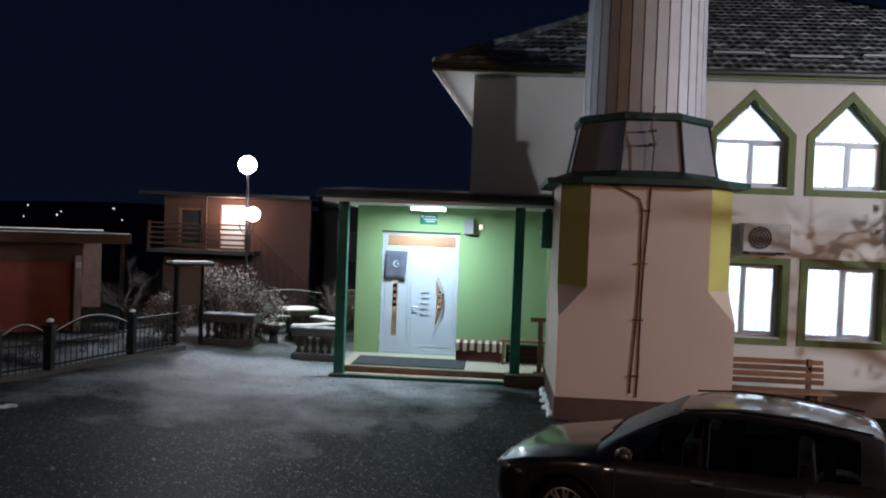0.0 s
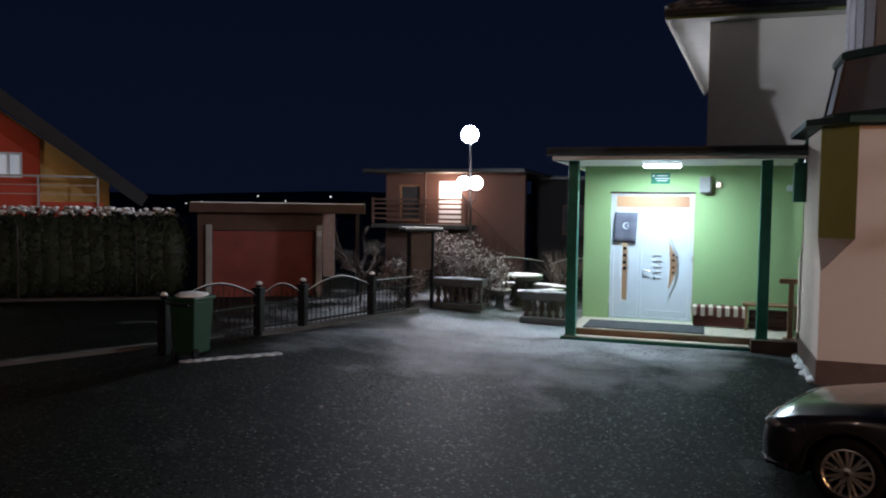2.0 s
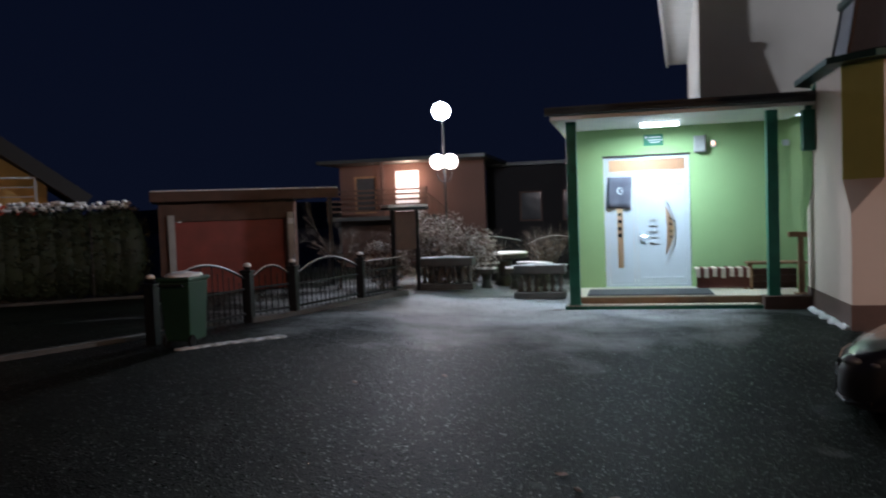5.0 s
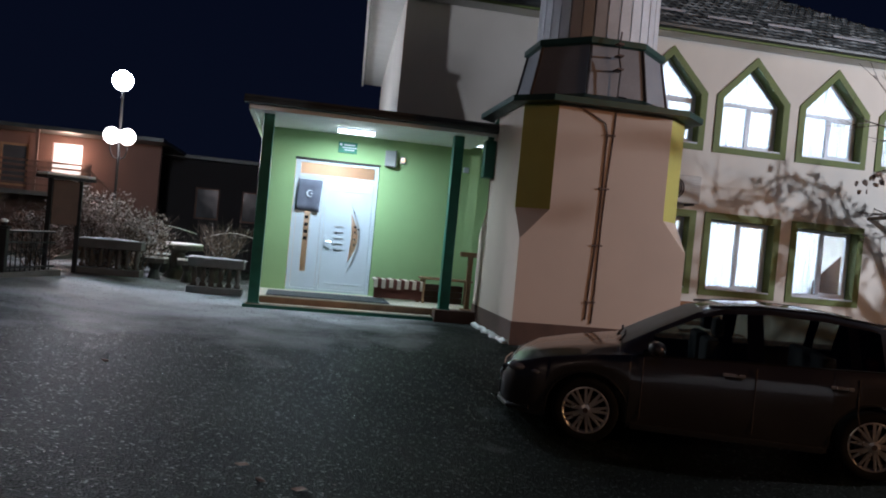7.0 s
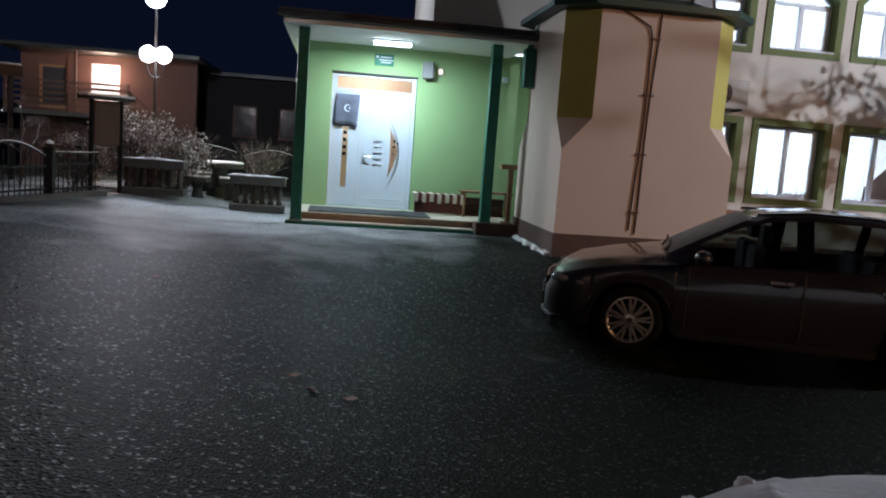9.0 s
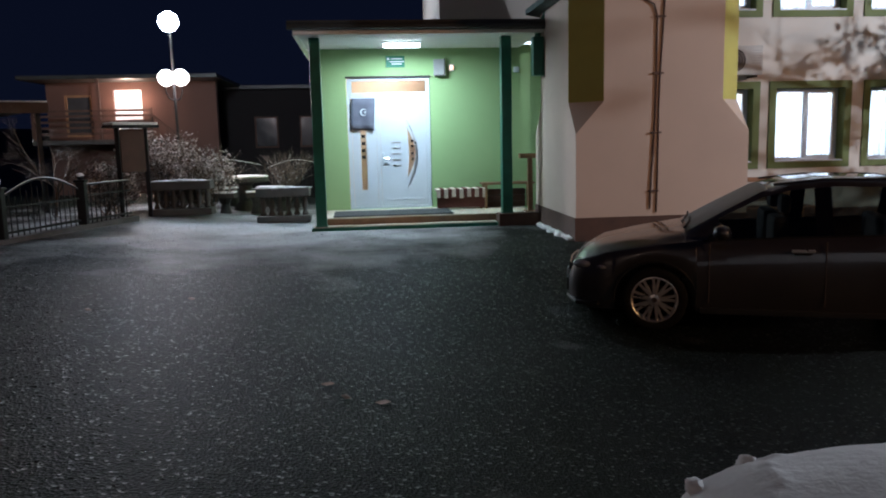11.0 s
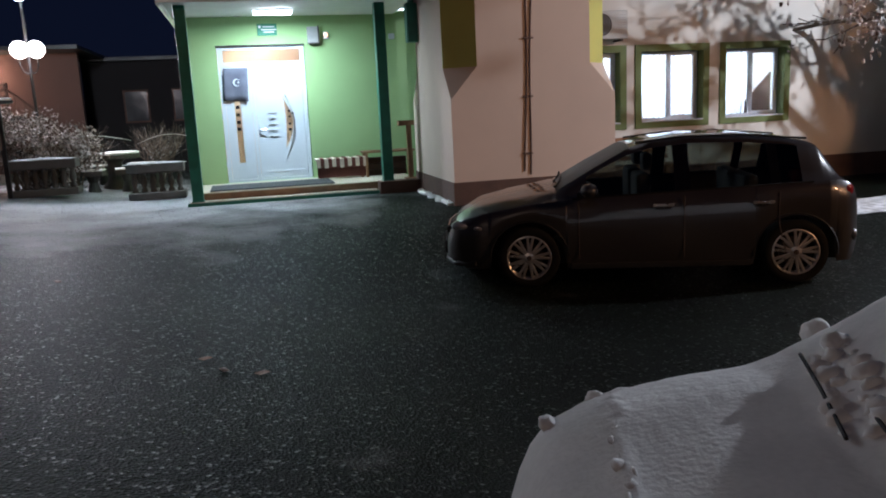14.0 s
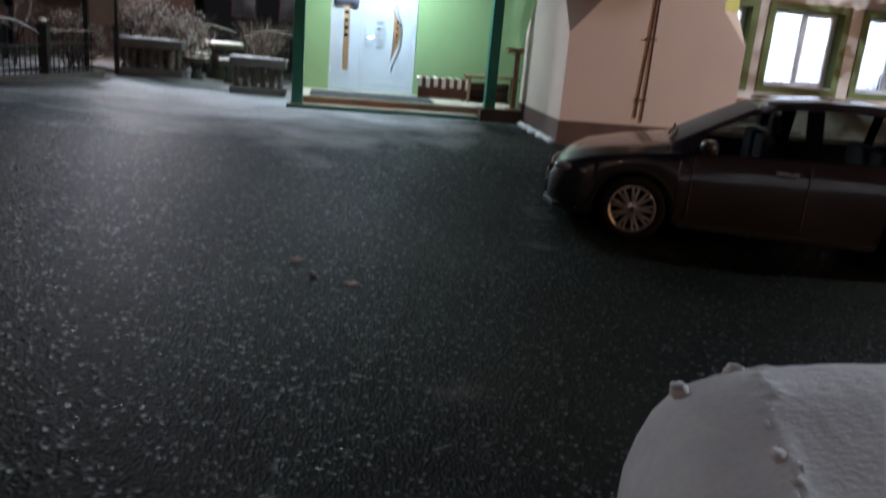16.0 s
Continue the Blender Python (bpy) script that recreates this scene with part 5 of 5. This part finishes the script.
# ---- rubbish bin ----
wb = thing("wheeled_bin", pose(-5.83, 10.6, gz(-5.83, 10.6)) @ Matrix.Diagonal((0.54, 0.7, 0.79, 1.0)), "dark green wheeled rubbish bin with snow on its lid", "bin")
bm = box(-0.36, 0.36, -0.3, 0.3, 0.1, 0.98, 0.03)
for v in bm.verts:
    k = 0.82 + 0.18 * v.co.z
    v.co.x, v.co.y = v.co.x * k, v.co.y * k
part("body", bm, BIN_GREEN, wb)
part("lid", box(-0.4, 0.4, -0.34, 0.34, 0.98, 1.05, 0.03), BIN_GREEN, wb)
part("snow_top", lump(0, 0, 1.06, 0.39, 0.33, 0.06, 0.15, 2, 3, 3), SNOW, wb, "snow on the lid", smooth=True)
part("handle", tube([(-0.28, -0.36, 0.92), (-0.28, -0.42, 0.94), (0.28, -0.42, 0.94), (0.28, -0.36, 0.92)], 0.015, 6), PLASTIC, wb)
for x in (-0.3, 0.3):
    w = part("wheel", turned([(0.09, -0.03), (0.1, -0.02), (0.1, 0.02), (0.09, 0.03)], 14), RUBBER, wb)
    w.matrix_local = pose(x, -0.2, 0.1, 0, 90, 0)
bm = bmesh.new()
for i in range(16):
    lump(-5.75 + 0.053 * i, 10.35 + 0.062 * i + 0.03 * math.sin(i * 2.1), gz(-5.3, 10.9), 0.09, 0.07, 0.022, 0.4, 2.5, i * 1.7, 2, bm)
solid("snow_drift", bm, DUST_SNOW, "thin drift of old snow beside the bin", "snow", kind="stuff", smooth=True)


# ---- shrubs, hedge, trees ----
def twig_tuft(bm, p, d, length, r, rng, depth):
    q = p + d * length
    rod(p, q, r, r * 0.6, 4, bm, False)
    if depth:
        for _ in range(rng.choice((2, 3))):
            nd = (d + Vector((rng.uniform(-0.7, 0.7), rng.uniform(-0.7, 0.7), rng.uniform(-0.3, 0.5)))).normalized()
            twig_tuft(bm, p + d * length * rng.uniform(0.5, 1.0), nd, length * rng.uniform(0.6, 0.85), r * 0.62, rng, depth - 1)


def leaf_cloud(bm, cx, cy, cz, rx, ry, rz, n, size, rng, shell=0.55):
    for _ in range(n):
        v = Vector((rng.gauss(0, 1), rng.gauss(0, 1), rng.gauss(0, 1))).normalized() * (shell + (1 - shell) * rng.random())
        c = Vector((cx + v.x * rx, cy + v.y * ry, cz + v.z * rz))
        a = Vector((rng.uniform(-1, 1), rng.uniform(-1, 1), rng.uniform(-1, 1))).normalized() * size * rng.uniform(0.6, 1.3)
        b = a.cross(Vector((rng.uniform(-1, 1), rng.uniform(-1, 1), rng.uniform(-1, 1)))).normalized() * size * 0.5
        bm.faces.new([bm.verts.new(p) for p in (c - a, c + b, c + a, c - b)])


def shrub(x, y, r, h, seed, snowy=True, name="shrub"):
    rng = random.Random(seed)
    z = gz(x, y)
    s = thing(name, pose(x, y, z), "snow-dusted leafless garden shrub", "shrub", "garden shrubs")
    bm = bmesh.new()
    for k in range(22):
        a = rng.uniform(0, 6.28)
        d = Vector((math.cos(a) * rng.uniform(0.1, 0.9), math.sin(a) * rng.uniform(0.1, 0.9), 1)).normalized()
        twig_tuft(bm, Vector((rng.uniform(-0.15, 0.15), rng.uniform(-0.15, 0.15), 0)), d, h * 0.42, 0.012, rng, 3)
    part("twig_growth", bm, TWIG, s)
    if not snowy:
        return s
    bm = bmesh.new()
    for k in range(7):
        a = rng.uniform(0, 6.28)
        leaf_cloud(bm, math.cos(a) * r * 0.5, math.sin(a) * r * 0.5, h * rng.uniform(0.45, 0.7), r * 0.55, r * 0.55, h * 0.33, 420, 0.04, rng, 0.3)
    part("snowed_leaves", bm, LEAF_SNOW, s, "small leaves dusted with snow")
    return s


shrub(-4.65, 18.2, 0.9, 1.6, 3)
shrub(-3.95, 18.1, 0.75, 1.35, 5)
shrub(-2.7, 20.7, 0.5, 1.35, 8, False)
shrub(-5.35, 17.0, 0.5, 1.0, 11)
shrub(-4.2, 17.6, 0.4, 0.95, 17)


def bare_tree(name, x, y, h, seed, r, label, spread=0.7, depth=4, first=0.4):
    rng = random.Random(seed)
    t = thing(name, pose(x, y, gz(x, y)), label, "tree")
    bm = bmesh.new()
    top = Vector((0.1, 0.0, h * first))
    tube([(0, 0, -0.05), (0.03, 0.02, h * first * 0.5), top], [r, r * 0.85, r * 0.7], 10, bm)
    part("trunk", bm, BARK, t)
    ends = []
    for k in range(6):
        a = 2 * math.pi * k / 6 + rng.uniform(-0.3, 0.3)
        bm = bmesh.new()
        p, d, rr = top.copy() - Vector((0, 0, 0.1 * k * 0.3)), Vector((math.cos(a) * spread, math.sin(a) * spread, rng.uniform(0.5, 1.0))).normalized(), r * 0.5
        line, rad = [p.copy()], [rr]
        for j in range(6):
            p = p + d * h * 0.12
            rr *= 0.8
            line.append(p.copy())
            rad.append(rr)
            ends.append((p.copy(), d.copy(), rr))
            d = (d + Vector((rng.uniform(-0.25, 0.25), rng.uniform(-0.25, 0.25), rng.uniform(-0.25, 0.12)))).normalized()
        tube(line, rad, 7, bm)
        part("limb", bm, BARK, t)
    bm = bmesh.new()
    for p, d, rr in ends:
        for _ in range(2):
            nd = (d + Vector((rng.uniform(-0.9, 0.9), rng.uniform(-0.9, 0.9), rng.uniform(-0.5, 0.5)))).normalized()
            twig_tuft(bm, p, nd, h * 0.085, rr * 0.5, rng, depth - 1)
    tagged(part("twig_growth", bm, TWIG, t, "frosted fine twigs"), kind="stuff")
    if h > 4:
        bm = bmesh.new()
        for p, d, rr in ends:
            for _ in range(5):
                q = p + Vector((rng.uniform(-0.6, 0.6), rng.uniform(-0.6, 0.6), rng.uniform(-0.5, 0.4)))
                leaf_cloud(bm, q.x, q.y, q.z, 0.06, 0.06, 0.09, 3, 0.075, rng, 0.1)
        tagged(part("dry_leaves", bm, LEAF_SNOW, t, "curled dry leaves holding snow"), kind="stuff")
    return t


bare_tree("garden_tree", -6.4, 17.2, 2.0, 21, 0.03, "small bare garden tree dusted with frost", 1.0, 5, 0.3)
big = bare_tree("yard_tree", 12.1, 13.6, 6.6, 4, 0.2, "tall bare tree with snow-dusted twigs and dry leaves", 1.15, 3, 0.36)

rng = random.Random(77)
for tx, ty, tz in ((-2.6, 0.7, 3.2), (-3.1, 1.0, 3.8), (-2.2, 0.3, 3.0), (-1.8, 0.8, 2.8)):
    start, end = Vector((0.05, 0.0, 2.6)), Vector((tx, ty, tz))
    line = []
    for i in range(10):
        u = i / 9
        p = start.lerp(end, u)
        p.z += 1.1 * math.sin(math.pi * u) * (1 - 0.3 * u)
        line.append(p + Vector((rng.uniform(-0.06, 0.06), rng.uniform(-0.06, 0.06), rng.uniform(-0.06, 0.06))))
    part("limb", tube(line, [0.032 * (1 - 0.08 * i) for i in range(10)], 7), FROST_BARK, big, "snow-crusted drooping limb")
    twigs, curls = bmesh.new(), bmesh.new()
    for p in line[4:]:
        for _ in range(5):
            d = Vector((rng.uniform(-1, 0.3), rng.uniform(-0.8, 0.8), rng.uniform(-0.7, 0.4))).normalized()
            twig_tuft(twigs, p, d, rng.uniform(0.22, 0.38), 0.008, rng, 1)
            for _ in range(5):
                q = p + d * rng.uniform(0.1, 0.7) + Vector((rng.uniform(-0.15, 0.15), rng.uniform(-0.15, 0.15), rng.uniform(-0.12, 0.05)))
                lump(q.x, q.y, q.z, rng.choice((0.016, 0.018, 0.05)), rng.choice((0.018, 0.02, 0.045)), rng.uniform(0.02, 0.06), 0.5, 2, rng.uniform(0, 40), 1, curls)
    tagged(part("twig_growth", twigs, FROST_BARK, big), "frosted fine twigs on a drooping limb", kind="stuff")
    tagged(part("dry_leaves", curls, LEAF_SNOW, big), "curled hanging leaves holding snow", kind="stuff")

# unseen dense evergreen, added to keep street light off the facade's far end
ev = thing("added_shade_evergreen", pose(13.05, 12.3, gz(13.05, 12.3)), "added unseen evergreen that blocks lamp light from the facade's far end", "tree")
rng = random.Random(55)
part("trunk", rod((0, 0, 0), (0, 0, 5.6), 0.11, 0.03), BARK, ev)
bm = bmesh.new()
for k in range(46):
    z = 0.4 + 5.4 * k / 46
    rr = 1.25 * (1 - (z / 6.6) ** 1.6)
    a = k * 2.4
    leaf_cloud(bm, 0.45 * rr * math.cos(a), 0.45 * rr * math.sin(a), z, rr * 0.75, rr * 0.75, 0.34, 420, 0.085, rng, 0.1)
part("crown", bm, LEAF, ev, "dense scale-like foliage")

# hedge along the lane
hedge = thing("hedge", pose(0, 0, 0), "tall clipped evergreen hedge with snow on top", "hedge")
rng = random.Random(9)
hd = Vector((-13.75 + 10.88, 14.35 - 16.21, 0)).normalized()
hn = Vector((-hd.y, hd.x, 0)) * -1
h0 = Vector((-10.5, 16.1, 0))
core = bmesh.new()
leaves = bmesh.new()
cap = bmesh.new()
for i in range(34):
    c = h0 + hd * (0.3 * i) + hn * 0.4
    g0 = gz(c.x, c.y)
    lump(c.x, c.y, g0 + 0.9, 0.45, 0.36, 0.9, 0.1, 2, i * 1.1, 2, core)
    leaf_cloud(leaves, c.x + rng.uniform(-0.1, 0.1), c.y + rng.uniform(-0.1, 0.1), g0 + 0.95, 0.62, 0.5, 1.0, 620, 0.05, rng, 0.78)
    for _ in range(12):
        lump(c.x + rng.uniform(-0.25, 0.25), c.y + rng.uniform(-0.36, 0.36), g0 + 1.88 + rng.uniform(-0.1, 0.06), rng.uniform(0.03, 0.09), rng.uniform(0.03, 0.08), 0.035, 0.9, 2, rng.uniform(0, 50), 2, cap)
part("inner_growth", core, LEAF, hedge, smooth=True)
part("foliage", leaves, LEAF, hedge)
part("snow_top", cap, SNOW, hedge, "patchy snow", smooth=True)
for i in range(5):
    c = h0 + hd * (0.6 + 2.3 * i) - hn * 0.12
    wp = thing("wire_fence_post", pose(c.x, c.y, gz(c.x, c.y)), "thin dark wire fence post before the hedge", "fence post", "wire fence posts")
    part("post", rod((0, 0, 0), (0, 0, 1.55), 0.016), SEAM, wp)
kb = [h0 - hn * 0.35 + hd * -0.3, h0 - hn * 0.35 + hd * 11, h0 - hn * 0.2 + hd * 11, h0 - hn * 0.2 + hd * -0.3]
solid("kerb", prism([(v.x, v.y) for v in kb], 0.1, 0.34), CONCRETE, "snow-edged concrete kerb along the hedge", "kerb", kind="structure")

kl = [(-8.6, 7.4), (-7.7, 9.05), (-6.75, 11.0), (-6.4, 12.2), (-6.52, 12.26), (-6.87, 11.06), (-7.83, 9.12), (-8.74, 7.48)]
solid("kerb", prism(kl, 0.15, 0.34), CONCRETE, "low concrete kerb between the lane and the yard", "kerb", kind="structure")

# garage behind the fence
ga = thing("garage", pose(-8.15, 17.45, 0.14, 0, 0, 33), "low garage with red-brown door and flat snow-edged roof", "garage")
part("wall", panel([(-2.05, 0), (0.66, 0), (0.66, 2.1), (-2.05, 2.1)], [[(-1.75, 0.0), (0.46, 0.0), (0.46, 1.62), (-1.75, 1.62)]], 0, 0.2), BROWN, ga)
dl = part("garage_door", box(-1.74, 0.45, 0.1, 0.16, 0.01, 1.61), RED_DOOR, ga, "red-brown sectional door")
for z in (0.4, 0.8, 1.2):
    part("panel_rib", box(-1.72, 0.43, 0.085, 0.098, z, z + 0.03), RED_DOOR, dl)
for x in (-1.88, 0.5):
    part("door_pillar", box(x, x + 0.13, -0.08, 0.0, 0, 1.75, 0.01), GREY_BOX, ga, "pale concrete pillar")
part("side_wall", box(-2.05, -1.85, 0.2, 5, 0, 2.1), BROWN, ga)
part("side_wall", box(0.46, 0.66, 0.2, 5, 0, 2.1), BROWN, ga)
part("carport_post", box(1.4, 1.48, 0.0, 0.08, 0, 2.1), IRON, ga)
part("carport_back", box(0.66, 1.5, 4.9, 5.0, 0, 2.1), BROWN, ga)
part("roof_slab", box(-2.2, 1.55, -0.35, 5.1, 2.1, 2.2, 0.01), ROOF, ga)
part("roof_edge", box(-2.2, 1.55, -0.4, -0.352, 2.02, 2.22, 0.01), BROWN, ga)
part("roof_snow", box(-2.18, 1.53, -0.4, -0.3, 2.222, 2.245, 0.01), SNOW, ga, "line of snow on the roof edge")
part("roof_snow", box(-2.18, 1.53, 4.9, 5.0, 2.202, 2.24, 0.01), SNOW, ga, "line of snow on the roof edge")
part("number_sign", box(0.51, 0.62, -0.1, -0.082, 1.5, 1.62), PVC, ga, "small pale plate")

# ---- red and ochre house ----
rh = thing("neighbour_house", Matrix.Translation((-18.45, 19.39, 0.24)) @ pose(0, 0, 0, 0, 0, 39) @ pose(2.25, 0, 0), "red and ochre gabled house with balcony", "house")
part("wall", panel([(-9, 0), (0.4, 0), (0.4, 2.65), (-3.7, 5.6), (-9, 5.6)], [[(-2.62, 2.78), (-1.9, 2.78), (-1.9, 3.5), (-2.62, 3.5)]], 0, 0.3), YELLOW_WALL, rh, "ochre painted wall")
part("red_bay", panel([(-9, 2.0), (-1.45, 2.0), (-1.45, 3.9), (-3.4, 5.3), (-9, 5.3)], [[(-2.62, 2.78), (-1.9, 2.78), (-1.9, 3.5), (-2.62, 3.5)]], -0.1, -0.004), RED_WALL, rh, "red painted bay")
hw = part("window", panel([(-2.62, 2.78), (-1.9, 2.78), (-1.9, 3.5), (-2.62, 3.5)], [[(-2.56, 2.84), (-2.29, 2.84), (-2.29, 3.44), (-2.56, 3.44)], [(-2.22, 2.84), (-1.96, 2.84), (-1.96, 3.44), (-2.22, 3.44)]], -0.11, 0.05), PVC, rh, "white window frame")
part("pane", box(-2.58, -1.94, 0.0, 0.02, 2.75, 3.52), glow("lit_far_window", (0.75, 0.88, 1.0), 0.14), hw, "dimly lit pane")
bm = bmesh.new()
pts = [(-3.9, 6.4), (1.5, 2.3), (1.3, 2.0), (-4.0, 5.95)]
lo = [bm.verts.new((x, -1.6, z)) for x, z in pts]
hi = [bm.verts.new((x, 5.0, z)) for x, z in pts]
for k in range(4):
    bm.faces.new((lo[k], lo[(k + 1) % 4], hi[(k + 1) % 4], hi[k]))
bm.faces.new(lo[::-1])
bm.faces.new(hi)
bmesh.ops.recalc_face_normals(bm, faces=bm.faces)
part("roof", bm, DARK_TILE, rh, "dark sloping roof")
part("balcony_slab", box(-9, 0.3, -1.5, -0.102, 1.7, 1.9, 0.01), RED_WALL, rh)
part("balcony_rail", box(-9, 0.2, -1.5, -1.45, 2.78, 2.83), GREY_BOX, rh, "metal rail")
for k in range(6):
    x = 0.17 - 1.5 * k
    part("rail_post", box(x - 0.025, x + 0.025, -1.5, -1.45, 1.9, 2.78), GREY_BOX, rh)
part("balcony_wall", box(-9, 0.3, -1.42, -1.4, 1.9, 2.1), RED_WALL, rh)
for z in (2.3, 2.55):
    part("rail_bar", box(-9, 0.2, -1.485, -1.465, z, z + 0.02), GREY_BOX, rh)

# ---- peach house behind the garden ----
ph = thing("rear_house", pose(-8.0, 29.65, -0.42), "peach rendered house with lit balcony and wooden railing", "house")
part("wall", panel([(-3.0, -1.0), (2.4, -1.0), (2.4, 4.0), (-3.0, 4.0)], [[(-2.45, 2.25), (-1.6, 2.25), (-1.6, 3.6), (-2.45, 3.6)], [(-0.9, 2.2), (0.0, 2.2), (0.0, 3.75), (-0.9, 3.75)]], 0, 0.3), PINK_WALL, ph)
part("roof", box(-3.3, 2.7, -1.5, 6, 4.0, 4.12, 0.01), ROOF, ph, "dark flat roof")
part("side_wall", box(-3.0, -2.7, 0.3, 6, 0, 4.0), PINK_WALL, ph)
wf = part("window", panel([(-2.45, 2.25), (-1.6, 2.25), (-1.6, 3.6), (-2.45, 3.6)], [[(-2.38, 2.32), (-1.67, 2.32), (-1.67, 3.53), (-2.38, 3.53)]], 0.03, 0.1), WOOD, ph)
part("pane", box(-2.4, -1.65, 0.07, 0.08, 2.3, 3.55), DOOR_GLASS, wf, "dark pane")
part("balcony_door", box(-0.9, 0.0, 0.1, 0.16, 2.2, 3.75, 0.01), PVC, ph, "pale balcony door")
part("balcony_slab", box(-3.0, 0.6, -1.4, -0.004, 2.0, 2.14, 0.01), CONCRETE, ph)
for z in (2.3, 2.48, 2.66, 2.84, 3.0):
    part("railing_board", box(-3.0, 0.6, -1.4, -1.36, z, z + 0.07, 0.01), BROWN, ph)
for x in (-3.0, -1.0, 0.55):
    part("railing_post", box(x, x + 0.08, -1.36, -1.28, 2.14, 4.0 if x == -1.0 else 3.1), BROWN, ph)
part("balcony_lamp", lump(-0.35, -0.08, 3.3, 0.09, 0.06, 0.12, 0, 1, 0, 2), BALCONY_GLOW, ph, "lit wall lamp", smooth=True)
part("stair_stringer", tube([(0.6, -1.35, 2.9), (2.6, -1.35, 1.2)], 0.035, 6), BROWN, ph, "stair handrail")
for k in range(8):
    part("stair_baluster", rod((0.8 + 0.24 * k, -1.35, 1.4 - 0.17 * k), (0.8 + 0.24 * k, -1.35, 2.72 - 0.2 * k), 0.016, n=6), BROWN, ph)

# unlit house farther back; its near-black wall colour carries the shade
dh = thing("unlit_house", pose(-4.2, 33.5, -0.9), "unlit rendered house, its darkness put into the wall colour, with two small windows", "house")
WX = ((-0.7, 0.2), (1.0, 1.9))
part("wall", panel([(-2.0, -1.0), (3.6, -1.0), (3.6, 4.4), (-2.0, 4.4)], [[(a, 2.2), (b, 2.2), (b, 3.4), (a, 3.4)] for a, b in WX], 0, 0.3), UNLIT_WALL, dh)
part("side_wall", box(-2.0, -1.7, 0.3, 6, -1.0, 4.4), UNLIT_WALL, dh)
part("roof", box(-2.4, 4.0, -0.5, 6.2, 4.4, 4.55, 0.02), ROOF, dh, "dark flat roof")
for a, b in WX:
    dw = part("window", panel([(a, 2.2), (b, 2.2), (b, 3.4), (a, 3.4)], [[(a + 0.07, 2.27), (b - 0.07, 2.27), (b - 0.07, 3.33), (a + 0.07, 3.33)]], 0.04, 0.1), BROWN, dh, "dark window frame")
    part("pane", box(a + 0.06, b - 0.06, 0.06, 0.075, 2.26, 3.34), DOOR_GLASS, dw, "dark pane")

# far dark hill with scattered lamps
bm = bmesh.new()
prev = None
for i in range(81):
    x = -420 + 10 * i
    hgt = 9 + 5 * noise.noise(Vector((x * 0.008, 2, 0)))
    cur = (bm.verts.new((x, 300, -6)), bm.verts.new((x, 330, hgt * 0.8)), bm.verts.new((x, 420, hgt * 1.1)))
    if prev:
        bm.faces.new((prev[0], cur[0], cur[1], prev[1]))
        bm.faces.new((prev[1], cur[1], cur[2], prev[2]))
    prev = cur
solid("backdrop", bm, EARTH, "far dark hillside", "hill", kind="structure", smooth=True)
rng = random.Random(5)
far = solid("town_lights", lump(-220, 295, 3, 0.35, 0.35, 0.35, 0, 1, 0, 1), SPARK, "distant street lamps on the hillside", "street lamp", kind="stuff")
bm = bmesh.new()
for c in range(7):
    cx = -280 + 34 * c + rng.uniform(-8, 8)
    for k in range(rng.choice((2, 3, 4, 5))):
        lump(cx + rng.uniform(-9, 9), 296, rng.uniform(2.0, 6.5), 0.3, 0.3, 0.35, 0, 1, 0, 1, bm)
far.data.clear_geometry()
bm.to_mesh(far.data)
bm.free()
far.data.materials.clear()
far.data.materials.append(SPARK)

# leaves fallen on the asphalt
rng = random.Random(31)
for x, y in ((-1.2, 7.8), (-1.07, 7.55), (-0.83, 7.5), (-2.6, 10.2), (-3.3, 9.4)):
    bm = bmesh.new()
    s, a = rng.uniform(0.05, 0.09), rng.uniform(0, 3.1)
    ring = [(1.0, 0.0, 0.006), (0.5, 0.32, 0.02), (-0.4, 0.36, 0.012), (-1.0, 0.0, 0.02), (-0.4, -0.34, 0.008), (0.5, -0.3, 0.018)]
    lo = [bm.verts.new((s * px, s * py, pz)) for px, py, pz in ring]
    hi = [bm.verts.new((s * px * 0.96, s * py * 0.96, pz + 0.005)) for px, py, pz in ring]
    bm.faces.new(lo[::-1])
    bm.faces.new(hi)
    for k in range(6):
        bm.faces.new((lo[k], lo[(k + 1) % 6], hi[(k + 1) % 6], hi[k]))
    solid("fallen_leaf", bm, LEAF_SNOW, "pale frosted leaf lying on the asphalt", "leaf", "fallen leaves", m=pose(x, y, gz(x, y), 0, 0, math.degrees(a)))
